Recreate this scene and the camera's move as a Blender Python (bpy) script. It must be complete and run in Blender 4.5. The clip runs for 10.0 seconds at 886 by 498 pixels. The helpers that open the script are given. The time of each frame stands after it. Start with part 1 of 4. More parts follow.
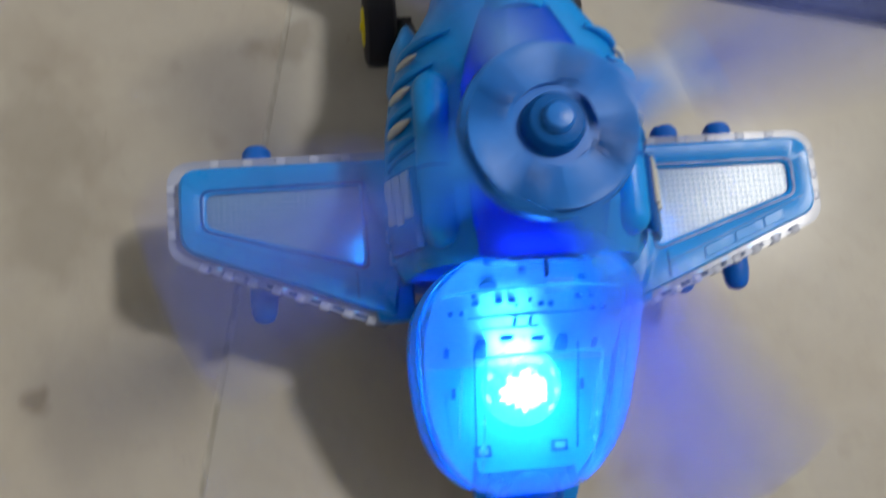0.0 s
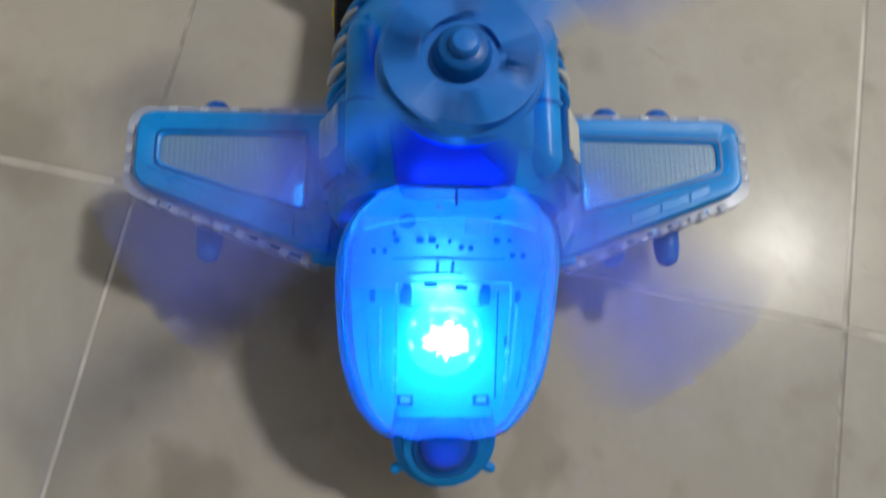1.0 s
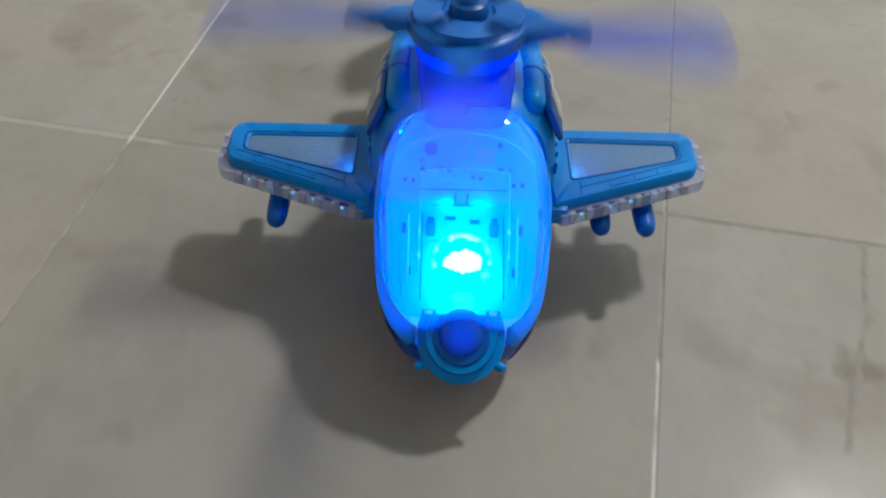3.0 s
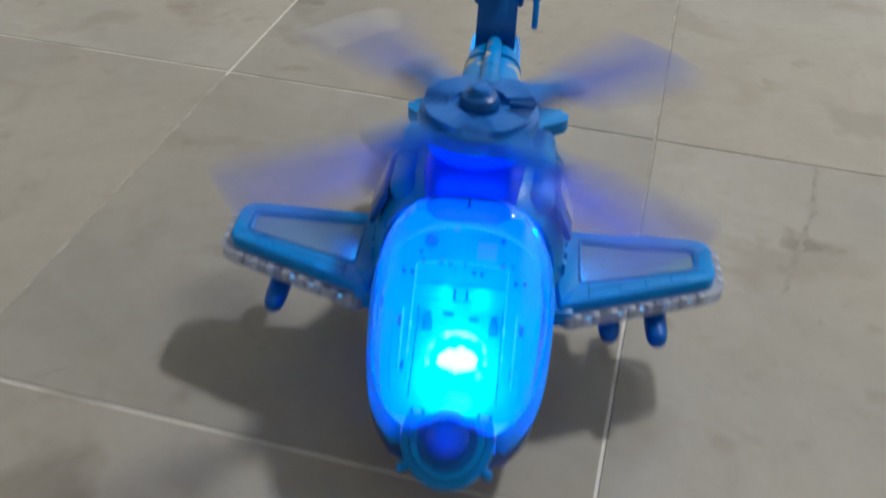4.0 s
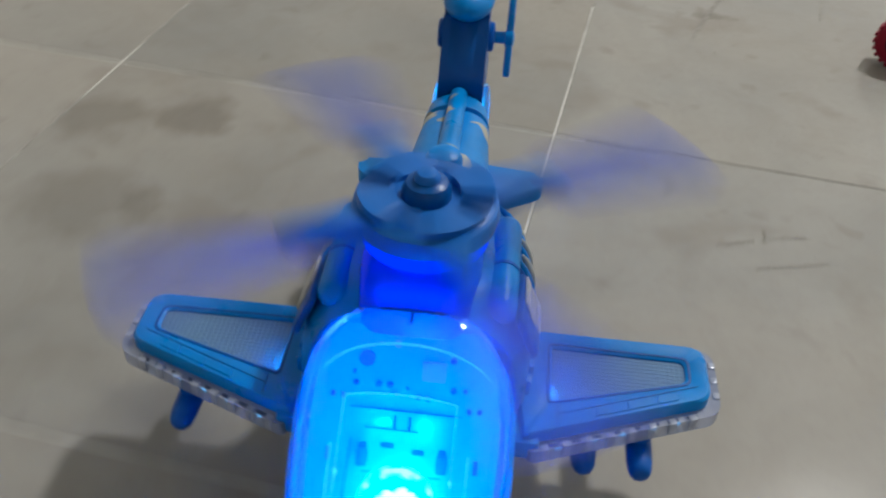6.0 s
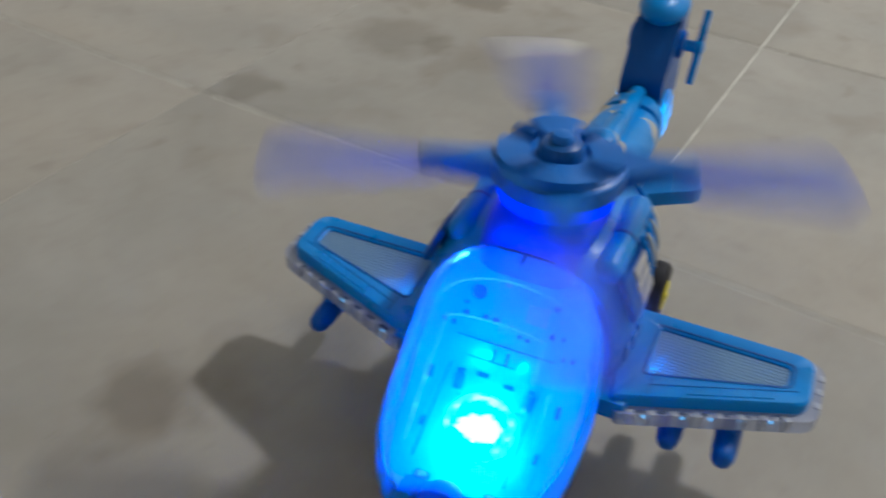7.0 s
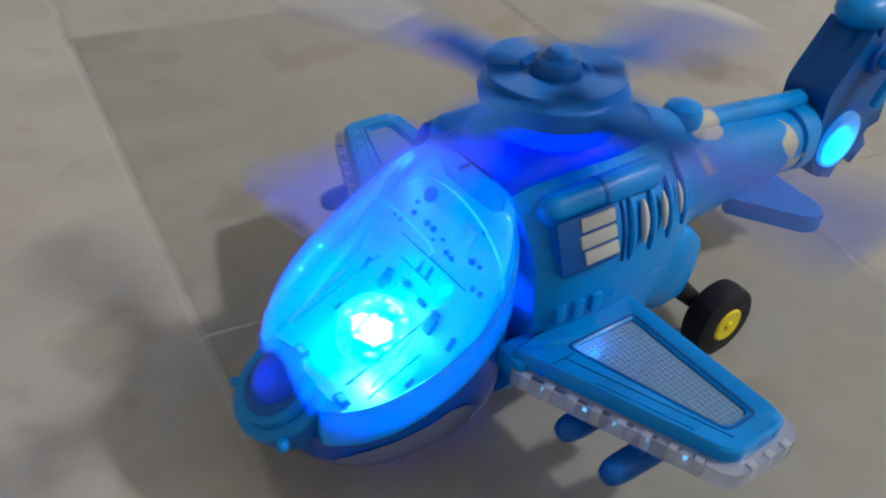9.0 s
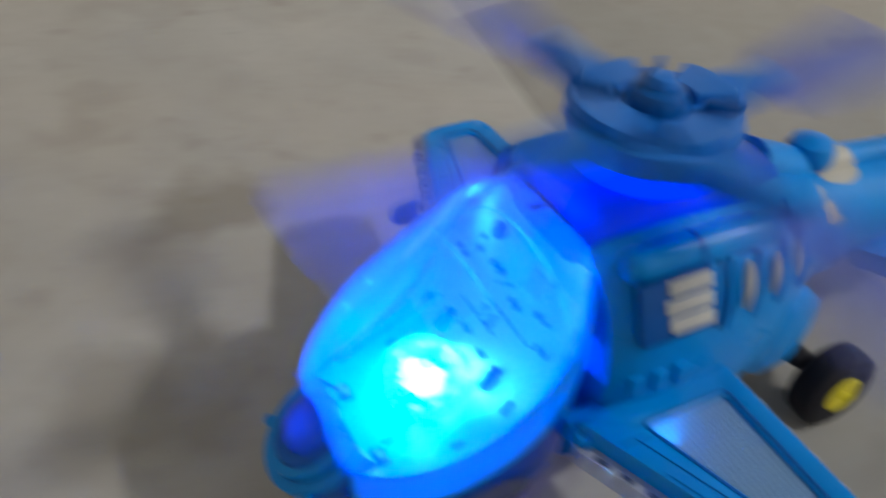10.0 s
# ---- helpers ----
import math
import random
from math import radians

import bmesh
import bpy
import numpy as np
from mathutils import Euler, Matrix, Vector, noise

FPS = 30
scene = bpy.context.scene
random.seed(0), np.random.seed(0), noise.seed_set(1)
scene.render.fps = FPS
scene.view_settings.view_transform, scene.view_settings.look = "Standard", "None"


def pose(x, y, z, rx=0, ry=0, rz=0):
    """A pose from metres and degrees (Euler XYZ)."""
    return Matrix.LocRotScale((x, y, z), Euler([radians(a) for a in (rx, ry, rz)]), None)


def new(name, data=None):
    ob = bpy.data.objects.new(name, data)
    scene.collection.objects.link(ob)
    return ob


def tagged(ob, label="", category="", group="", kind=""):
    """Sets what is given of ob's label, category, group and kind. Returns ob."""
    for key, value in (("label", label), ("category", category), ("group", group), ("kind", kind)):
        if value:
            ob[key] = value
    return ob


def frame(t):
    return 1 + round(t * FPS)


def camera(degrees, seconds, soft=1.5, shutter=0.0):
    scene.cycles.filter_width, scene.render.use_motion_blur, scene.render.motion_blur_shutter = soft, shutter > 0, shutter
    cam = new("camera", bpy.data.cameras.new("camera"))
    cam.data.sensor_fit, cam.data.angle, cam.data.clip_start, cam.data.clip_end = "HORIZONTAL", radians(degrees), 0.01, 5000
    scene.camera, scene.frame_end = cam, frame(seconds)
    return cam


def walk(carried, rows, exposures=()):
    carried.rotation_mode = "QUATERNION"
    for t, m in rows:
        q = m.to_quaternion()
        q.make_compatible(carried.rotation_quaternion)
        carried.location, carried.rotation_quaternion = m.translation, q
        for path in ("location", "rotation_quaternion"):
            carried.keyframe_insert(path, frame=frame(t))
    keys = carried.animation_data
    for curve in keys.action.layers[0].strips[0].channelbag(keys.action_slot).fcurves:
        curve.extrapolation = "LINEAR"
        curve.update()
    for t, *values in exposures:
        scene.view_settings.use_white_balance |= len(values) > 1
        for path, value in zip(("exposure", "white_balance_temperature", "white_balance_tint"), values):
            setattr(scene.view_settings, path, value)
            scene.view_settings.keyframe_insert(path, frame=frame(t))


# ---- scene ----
cam = camera(51.2, 10.0, soft=1.9, shutter=0.9)
CAMERA_ROWS = [
    (0, pose(0.0475, 0.1029, 0.3598, 10.14, -6.05, 7.91)),
    (0.5, pose(0.0864, 0.0096, 0.3678, 13.43, -4.17, 9.42)),
    (1, pose(0.1226, -0.111, 0.3667, 16.3, -4.15, 10.73)),
    (1.5, pose(0.1512, -0.2031, 0.3732, 25.17, -2.37, 11.69)),
    (2, pose(0.1897, -0.3684, 0.3651, 30.04, -1.86, 9.59)),
    (2.2, pose(0.1993, -0.4391, 0.3702, 33.18, -1.35, 9.01)),
    (3.3, pose(0.2683, -0.7368, 0.3223, 48.81, -1.38, 12.42)),
    (3.5, pose(0.2813, -0.7685, 0.3222, 50.67, -1.32, 13.31)),
    (4, pose(0.2904, -0.8323, 0.3204, 50.9, -1.64, 15)),
    (4.5, pose(0.2937, -0.8762, 0.3208, 51.63, -2.3, 13.55)),
    (5, pose(0.2982, -0.9524, 0.3209, 50.6, -3.07, 12.29)),
    (5.5, pose(0.3057, -1.033, 0.317, 50.19, -2.3, 10.68)),
    (5.7, pose(0.3125, -1.0587, 0.3136, 50.45, -2.29, 10.9)),
    (6.8, pose(0.4203, -1.2628, 0.3063, 51.89, -2.87, 29.54)),
    (7, pose(0.419, -1.3034, 0.3059, 52.21, -2.32, 31.02)),
    (7.5, pose(0.4396, -1.3911, 0.3005, 51.12, -3.7, 37.37)),
    (8, pose(0.5277, -1.45, 0.2977, 52.6, -3.71, 50.32)),
    (8.5, pose(0.5849, -1.5033, 0.2903, 52.57, -4.76, 58.42)),
    (9, pose(0.5832, -1.559, 0.2587, 53.16, -4.07, 62.35)),
    (9.5, pose(0.592, -1.6096, 0.2463, 51.9, -4.72, 66.13)),
    (10, pose(0.588, -1.6928, 0.2557, 50.3, -3.19, 71.96)),
]
walk(cam, CAMERA_ROWS, [(0.0, -0.08, 6600, 10), (1.0, -0.08, 6500, 9), (2.0, -0.08, 6400, 9), (3.0, 0.09, 6150, 9), (5.5, 0.09, 6150, 9), (7.0, 0.17, 6150, 10), (8.5, 0.32, 6150, 11), (9.2, 0.41, 6150, 11), (10.0, 0.28, 6150, 11)])

HELICOPTER_ROWS = [
    (0, pose(0.0898, 0.1882, 0, 0, 0, 12.84)),
    (0.5, pose(0.1037, 0.1061, 0, 0, 0, 12.57)),
    (1, pose(0.1206, 0.0221, 0, 0, 0, 11.4)),
    (1.5, pose(0.1394, -0.0672, 0, 0, 0, 11.54)),
    (2, pose(0.1591, -0.1509, 0, 0, 0, 11.33)),
    (2.2, pose(0.1661, -0.1873, 0, 0, 0, 11.22)),
    (3.3, pose(0.2042, -0.3842, 0, 0, 0, 9.89)),
    (3.5, pose(0.2091, -0.4149, 0, 0, 0, 9.52)),
    (4, pose(0.2242, -0.5054, 0, 0, 0, 8.99)),
    (4.5, pose(0.2379, -0.5966, 0, 0, 0, 9.04)),
    (5, pose(0.25, -0.6724, 0, 0, 0, 8.91)),
    (5.5, pose(0.2664, -0.7625, 0, 0, 0, 8.85)),
    (5.7, pose(0.2721, -0.8021, 0, 0, 0, 8.64)),
    (6.8, pose(0.3074, -0.9918, 0, 0, 0, 7.76)),
    (7, pose(0.3132, -1.0279, 0, 0, 0, 7.65)),
    (7.5, pose(0.3267, -1.1198, 0, 0, 0, 7.49)),
    (8, pose(0.337, -1.2093, 0, 0, 0, 7.38)),
    (8.5, pose(0.3484, -1.2996, 0, 0, 0, 7.53)),
    (9, pose(0.3625, -1.3889, 0, 0, 0, 8.07)),
    (9.5, pose(0.3757, -1.4774, 0, 0, 0, 8.5)),
    (10, pose(0.3989, -1.5595, 0, 0, 0, 9.25)),
]

# ---- light ----
world = bpy.data.worlds.new("room_air")
world.use_nodes = True
world.node_tree.nodes["Background"].inputs[0].default_value = (0.9, 0.95, 1.0, 1)
world.node_tree.nodes["Background"].inputs[1].default_value = 0.03
scene.world = world

LAMP_AT = (1.33, 1.05, 2.80)
lamp_data = bpy.data.lights.new("ceiling_lamp_light", "AREA")
lamp_data.shape, lamp_data.size, lamp_data.energy, lamp_data.color = "DISK", 0.28, 70.0, (1.0, 0.975, 0.925)
lamp = new("ceiling_lamp_light", lamp_data)
lamp.matrix_basis = pose(LAMP_AT[0], LAMP_AT[1], LAMP_AT[2] - 0.062)


# ---- materials ----
def nodes_of(name):
    m = bpy.data.materials.new(name)
    m.use_nodes = True
    nt = m.node_tree
    return m, nt, nt.nodes["Principled BSDF"]


def node(nt, kind, **inputs):
    n = nt.nodes.new(kind)
    for k, v in inputs.items():
        n.inputs[k.replace("_", " ")].default_value = v
    return n


def mix_rgb(nt, fac, a, b, blend="MIX"):
    n = nt.nodes.new("ShaderNodeMix")
    n.data_type, n.blend_type = "RGBA", blend
    for i, v in ((0, fac), (6, a), (7, b)):
        if isinstance(v, (int, float)):
            n.inputs[i].default_value = v
        elif isinstance(v, tuple):
            n.inputs[i].default_value = (*v, 1)
        else:
            nt.links.new(v, n.inputs[i])
    return n.outputs[2]


def ramp(nt, src, a, b, ca=(0, 0, 0), cb=(1, 1, 1)):
    n = nt.nodes.new("ShaderNodeValToRGB")
    n.color_ramp.elements[0].position, n.color_ramp.elements[1].position = a, b
    n.color_ramp.elements[0].color, n.color_ramp.elements[1].color = (*ca, 1), (*cb, 1)
    nt.links.new(src, n.inputs[0])
    return n.outputs[0]


def noise_tex(nt, scale, detail=4.0, rough=0.55, vec=None, distort=0.0):
    n = node(nt, "ShaderNodeTexNoise", Scale=scale, Detail=detail, Roughness=rough, Distortion=distort)
    if vec is not None:
        nt.links.new(vec, n.inputs["Vector"])
    return n.outputs[0]


def bump(nt, height, strength, distance, target):
    b = node(nt, "ShaderNodeBump", Strength=strength, Distance=distance)
    nt.links.new(height, b.inputs["Height"])
    nt.links.new(b.outputs[0], target.inputs["Normal"])


def plastic(name, colour, rough=0.32, wear=0.12, coat=0.0):
    """Moulded toy plastic: slight mottling, dust film and orange-peel relief."""
    m, nt, p = nodes_of(name)
    co = nt.nodes.new("ShaderNodeTexCoord").outputs["Object"]
    big, fine = noise_tex(nt, 45.0, 3.0, 0.5, co), noise_tex(nt, 900.0, 3.0, 0.6, co)
    dull = tuple(min(1, c * 0.82 + 0.002) for c in colour)
    c = mix_rgb(nt, ramp(nt, big, 0.35, 0.7), colour, dull)
    dust = mix_rgb(nt, ramp(nt, noise_tex(nt, 120.0, 6.0, 0.7, co), 0.62, 0.82, (0, 0, 0), (wear, wear, wear)), c, (0.45, 0.45, 0.45))
    nt.links.new(dust, p.inputs["Base Color"])
    nt.links.new(ramp(nt, noise_tex(nt, 70.0, 5.0, 0.6, co), 0.3, 0.75, (rough * 0.75,) * 3, (rough * 1.4,) * 3), p.inputs["Roughness"])
    p.inputs["IOR"].default_value = 1.42
    p.inputs["Specular IOR Level"].default_value = 0.32
    bump(nt, fine, 0.12, 0.0004, p)
    return m


def clear_plastic(name, tint, see=0.6, scatter=(0.8, 0.85, 0.9), scatter_share=0.3, rough=0.08, ior=1.45, front=0.45):
    """Thin clear moulding: partly see-through, partly scattering, with a glossy skin."""
    m, nt, p = nodes_of(name)
    nt.nodes.remove(p)
    out = nt.nodes["Material Output"]
    tr = nt.nodes.new("ShaderNodeBsdfTransparent")
    tr.inputs[0].default_value = (*tint, 1)
    tl, df = nt.nodes.new("ShaderNodeBsdfTranslucent"), nt.nodes.new("ShaderNodeBsdfDiffuse")
    tl.inputs[0].default_value = df.inputs[0].default_value = (*scatter, 1)
    half, body, skin = (nt.nodes.new("ShaderNodeMixShader") for _ in range(3))
    half.inputs[0].default_value = front
    nt.links.new(tl.outputs[0], half.inputs[1]), nt.links.new(df.outputs[0], half.inputs[2])
    body.inputs[0].default_value = scatter_share
    nt.links.new(tr.outputs[0], body.inputs[1]), nt.links.new(half.outputs[0], body.inputs[2])
    gl = nt.nodes.new("ShaderNodeBsdfGlossy")
    gl.inputs["Roughness"].default_value = rough
    fr = nt.nodes.new("ShaderNodeFresnel")
    fr.inputs[0].default_value = ior
    nt.links.new(fr.outputs[0], skin.inputs[0])
    nt.links.new(body.outputs[0], skin.inputs[1]), nt.links.new(gl.outputs[0], skin.inputs[2])
    nt.links.new(skin.outputs[0], out.inputs["Surface"])
    return m


def glowing(name, colour, strength, see=0.0):
    m, nt, p = nodes_of(name)
    nt.nodes.remove(p)
    e = nt.nodes.new("ShaderNodeEmission")
    e.inputs[0].default_value, e.inputs[1].default_value = (*colour, 1), strength
    out = nt.nodes["Material Output"]
    if see > 0:
        mx, tr = nt.nodes.new("ShaderNodeMixShader"), nt.nodes.new("ShaderNodeBsdfTransparent")
        mx.inputs[0].default_value = see
        nt.links.new(e.outputs[0], mx.inputs[1]), nt.links.new(tr.outputs[0], mx.inputs[2])
        nt.links.new(mx.outputs[0], out.inputs["Surface"])
    else:
        nt.links.new(e.outputs[0], out.inputs["Surface"])
    return m


# dull brown foot stains on the tiles: x, y, radius, depth
STAINS = [(-0.052, 0.010, 0.030, 0.40), (-0.075, 0.156, 0.025, 0.30), (0.055, -0.115, 0.022, 0.45), (0.184, -0.08, 0.018, 0.3), (0.174, -1.125, 0.030, 0.5), (0.025, -0.665, 0.035, 0.4),
          (0.058, -0.755, 0.040, 0.32), (0.093, -0.75, 0.018, 0.35), (0.077, -0.650, 0.028, 0.35), (0.285, -1.54, 0.025, 0.35), (0.246, -1.68, 0.035, 0.5), (0.355, -1.715, 0.040, 0.4),
          (0.071, -0.644, 0.030, 0.2), (0.044, -0.045, 0.022, 0.5), (0.081, -0.037, 0.018, 0.4), (0.009, -0.169, 0.016, 0.4), (-0.066, 0.094, 0.010, 0.55), (-0.087, 0.189, 0.024, 0.3),
          (0.005, 0.244, 0.012, 0.4), (0.390, -0.384, 0.012, 0.45), (0.171, -1.269, 0.014, 0.45), (0.021, -0.871, 0.026, 0.35), (0.216, -1.454, 0.022, 0.3)]


def tile_material(name="stone_tile", light=1.0):
    """Polished stone floor tile: warm grey, cloudy, with brown stains and scuffs."""
    m, nt, p = nodes_of(name)
    geo = nt.nodes.new("ShaderNodeNewGeometry").outputs["Position"]
    info = nt.nodes.new("ShaderNodeObjectInfo").outputs["Random"]
    shift = nt.nodes.new("ShaderNodeVectorMath")
    shift.operation = "ADD"
    span = nt.nodes.new("ShaderNodeMath")
    span.operation, span.inputs[1].default_value = "MULTIPLY", 17.0
    nt.links.new(info, span.inputs[0])
    nt.links.new(geo, shift.inputs[0]), nt.links.new(span.outputs[0], shift.inputs[1])
    v = shift.outputs[0]
    cloud = noise_tex(nt, 7.0, 5.0, 0.6, v, 0.6)
    c = mix_rgb(nt, ramp(nt, cloud, 0.32, 0.72), (0.300, 0.290, 0.268), (0.385, 0.372, 0.340))
    warm = mix_rgb(nt, ramp(nt, noise_tex(nt, 4.0, 3.0, 0.5, v), 0.45, 0.75), c, (0.375, 0.345, 0.298))
    speck = mix_rgb(nt, ramp(nt, noise_tex(nt, 120.0, 6.0, 0.75, v), 0.5, 0.78, (0, 0, 0), (0.35, 0.35, 0.35)), warm, (0.28, 0.255, 0.225))
    stain_mask = ramp(nt, noise_tex(nt, 17.0, 3.0, 0.45, v, 0.4), 0.60, 0.72, (0, 0, 0), (0.28, 0.28, 0.28))
    stained = mix_rgb(nt, stain_mask, speck, (0.20, 0.165, 0.135))
    scuff = mix_rgb(nt, ramp(nt, noise_tex(nt, 60.0, 6.0, 0.75, v, 1.5), 0.66, 0.74, (0, 0, 0), (0.45, 0.45, 0.45)), stained, (0.15, 0.13, 0.11))
    scuff = mix_rgb(nt, ramp(nt, noise_tex(nt, 42.0, 2.0, 0.4, v, 0.3), 0.66, 0.76, (0, 0, 0), (0.24, 0.24, 0.24)), scuff, (0.17, 0.14, 0.115))
    scuff = mix_rgb(nt, ramp(nt, noise_tex(nt, 24.0, 6.0, 0.7, v, 1.0), 0.45, 0.75, (0, 0, 0), (0.30, 0.30, 0.30)), scuff, (0.27, 0.24, 0.205))
    wob = nt.nodes.new("ShaderNodeVectorMath")
    wob.operation = "MULTIPLY_ADD"
    ntex = node(nt, "ShaderNodeTexNoise", Scale=28.0, Detail=4.0)
    nt.links.new(geo, ntex.inputs["Vector"])
    nt.links.new(ntex.outputs["Color"], wob.inputs[0])
    wob.inputs[1].default_value = (0.06, 0.06, 0.0)
    nt.links.new(geo, wob.inputs[2])
    for x, y, r, deep in STAINS:
        d = nt.nodes.new("ShaderNodeVectorMath")
        d.operation = "DISTANCE"
        nt.links.new(wob.outputs[0], d.inputs[0])
        d.inputs[1].default_value = (x + 0.03, y + 0.03, 0.0)
        fade = node(nt, "ShaderNodeMapRange", From_Min=r * 0.5, From_Max=r, To_Min=deep, To_Max=0.0)
        nt.links.new(d.outputs["Value"], fade.inputs["Value"])
        scuff = mix_rgb(nt, fade.outputs[0], scuff, (0.15, 0.125, 0.10))
    tone = node(nt, "ShaderNodeMapRange", To_Min=0.90 * light, To_Max=1.09 * light)
    nt.links.new(info, tone.inputs["Value"])
    hsv = node(nt, "ShaderNodeHueSaturation")
    nt.links.new(tone.outputs[0], hsv.inputs["Value"]), nt.links.new(scuff, hsv.inputs["Color"])
    nt.links.new(hsv.outputs[0], p.inputs["Base Color"])
    nt.links.new(ramp(nt, noise_tex(nt, 11.0, 5.0, 0.65, v), 0.3, 0.75, (0.17,) * 3, (0.28,) * 3), p.inputs["Roughness"])
    p.inputs["IOR"].default_value = 1.5
    p.inputs["Specular IOR Level"].default_value = 0.075
    bump(nt, noise_tex(nt, 40.0, 4.0, 0.6, v), 0.05, 0.001, p)
    return m


def grainy(name, a, b, scale, rough, strength=0.2, distance=0.002, lo=0.3, hi=0.7):
    m, nt, p = nodes_of(name)
    co = nt.nodes.new("ShaderNodeTexCoord").outputs["Object"]
    c = mix_rgb(nt, ramp(nt, noise_tex(nt, scale, 5.0, 0.6, co), lo, hi), a, b)
    nt.links.new(c, p.inputs["Base Color"])
    p.inputs["Roughness"].default_value = rough
    bump(nt, noise_tex(nt, scale * 6, 4.0, 0.6, co), strength, distance, p)
    return m


TILE = tile_material()
PALE_SLAB = tile_material("pale_slab", 1.18)
# stretches of the joints that are filled with dirt: middle x, y and half sizes
DIRTY = [(0.0, 0.15, 0.01, 0.16), (0.0, -1.10, 0.01, 0.45), (0.0, -0.50, 0.01, 0.07), (0.30, -0.20, 0.01, 0.20), (0.0, -0.38, 0.01, 0.075), (0.42, -0.30, 0.30, 0.01), (0.62, -0.60, 0.30, 0.01), (0.06, -1.20, 0.30, 0.01), (0.30, -1.05, 0.01, 0.25), (0.6, -0.3, 0.01, 0.6)]


def grout_material():
    """Cement joints: pale where they are clean, the tone of the tiles where they are filled."""
    m = grainy("pale_grout", (0.36, 0.345, 0.31), (0.60, 0.58, 0.54), 22.0, 0.9, lo=0.36, hi=0.52)
    nt = m.node_tree
    p = nt.nodes["Principled BSDF"]
    c = p.inputs["Base Color"].links[0].from_socket
    geo = nt.nodes.new("ShaderNodeNewGeometry").outputs["Position"]
    sep = nt.nodes.new("ShaderNodeSeparateXYZ")
    nt.links.new(geo, sep.inputs[0])
    for x, y, hx, hy in DIRTY:
        inside = []
        for k, mid, half in ((0, x, hx), (1, y, hy)):
            n = nt.nodes.new("ShaderNodeMath")
            n.operation = "COMPARE"
            nt.links.new(sep.outputs[k], n.inputs[0])
            n.inputs[1].default_value, n.inputs[2].default_value = mid, half
            inside.append(n.outputs[0])
        both = nt.nodes.new("ShaderNodeMath")
        both.operation = "MULTIPLY"
        nt.links.new(inside[0], both.inputs[0]), nt.links.new(inside[1], both.inputs[1])
        dirt = mix_rgb(nt, ramp(nt, noise_tex(nt, 60.0, 4.0, 0.7, geo), 0.42, 0.66), (0.26, 0.245, 0.215), (0.40, 0.385, 0.35))
        c = mix_rgb(nt, both.outputs[0], c, dirt)
    nt.links.new(c, p.inputs["Base Color"])
    return m


GROUT = grout_material()
PLASTER = grainy("wall_plaster", (0.79, 0.775, 0.74), (0.83, 0.815, 0.78), 5.0, 0.85)
WHITE_PAINT = grainy("ceiling_paint", (0.80, 0.80, 0.78), (0.84, 0.84, 0.82), 4.0, 0.9)
NAVY_CLOTH = grainy("navy_cloth", (0.016, 0.022, 0.05), (0.03, 0.04, 0.075), 300.0, 0.95, 0.6, 0.001)
SKY_BLUE = plastic("sky_blue_plastic", (0.0, 0.240, 0.70), 0.33, 0.015)
DEEP_BLUE = plastic("deep_blue_plastic", (0.0, 0.105, 0.48), 0.36, 0.015)
ROTOR_BLUE = plastic("rotor_blue_plastic", (0.012, 0.155, 0.58), 0.34, 0.05)
BLADE_BLUE = clear_plastic("blade_plastic", (0.74, 0.77, 0.96), 0.5, (0.34, 0.42, 0.90), 0.33, 0.5, 1.03)
FIN_BLUE = plastic("navy_plastic", (0.0, 0.09, 0.37), 0.34, 0.04)
CREAM = plastic("cream_paint", (0.53, 0.53, 0.48), 0.45)
BLACK_RUBBER = plastic("black_rubber", (0.012, 0.012, 0.018), 0.6)
YELLOW = plastic("yellow_plastic", (0.72, 0.62, 0.015), 0.4)
RED_RUBBER = plastic("red_rubber", (0.30, 0.006, 0.03), 0.5)
CLEAR_RIM = clear_plastic("clear_rim_plastic", (0.90, 0.92, 0.97), 0.7, (0.60, 0.66, 0.84), 0.42, 0.14, 1.26, front=0.85)
CLEAR_LENS = clear_plastic("ribbed_lens_plastic", (0.8, 0.88, 0.97), 0.7, (0.18, 0.34, 0.56), 0.95, 0.28, 1.3, front=0.75)
TAIL_LENS = clear_plastic("tail_lens_plastic", (0.8, 0.9, 1.0), 0.7, (0.25, 0.6, 0.9), 0.8, 0.12, front=0.4)
CANOPY = clear_plastic("canopy_plastic", (0.50, 0.92, 1.0), 0.7, (0.01, 0.64, 1.0), 0.33, 0.05, 1.48)
BEZEL = clear_plastic("bezel_plastic", (0.15, 0.45, 1.0), 0.3, (0.01, 0.62, 0.95), 0.92, 0.2)
FAIRING = clear_plastic("fairing_plastic", (0.1, 0.3, 1.0), 0.1, (0.0, 0.13, 0.75), 1.0, 0.25, 1.35)
NOSE_CAP = clear_plastic("nose_cap_plastic", (0.1, 0.3, 1.0), 0.1, (0.0, 0.16, 0.62), 1.0, 0.25)
BELLY_LAMP = clear_plastic("belly_lamp_plastic", (0.7, 0.75, 0.9), 0.5, (0.15, 0.18, 0.33), 0.95, 0.2, front=0.9)
TRAY = clear_plastic("cockpit_tray_plastic", (0.3, 0.6, 1.0), 0.2, (0.03, 0.74, 0.95), 0.92, 0.3, front=0.55)
HULL = clear_plastic("hull_plastic", (0.1, 0.25, 1.0), 0.1, (0.0, 0.075, 0.34), 1.0, 0.3, front=0.93)
LENS_PRINT = plastic("pink_print", (0.50, 0.50, 0.66), 0.5)
PRINT = plastic("dark_print", (0.0, 0.12, 0.40), 0.5)
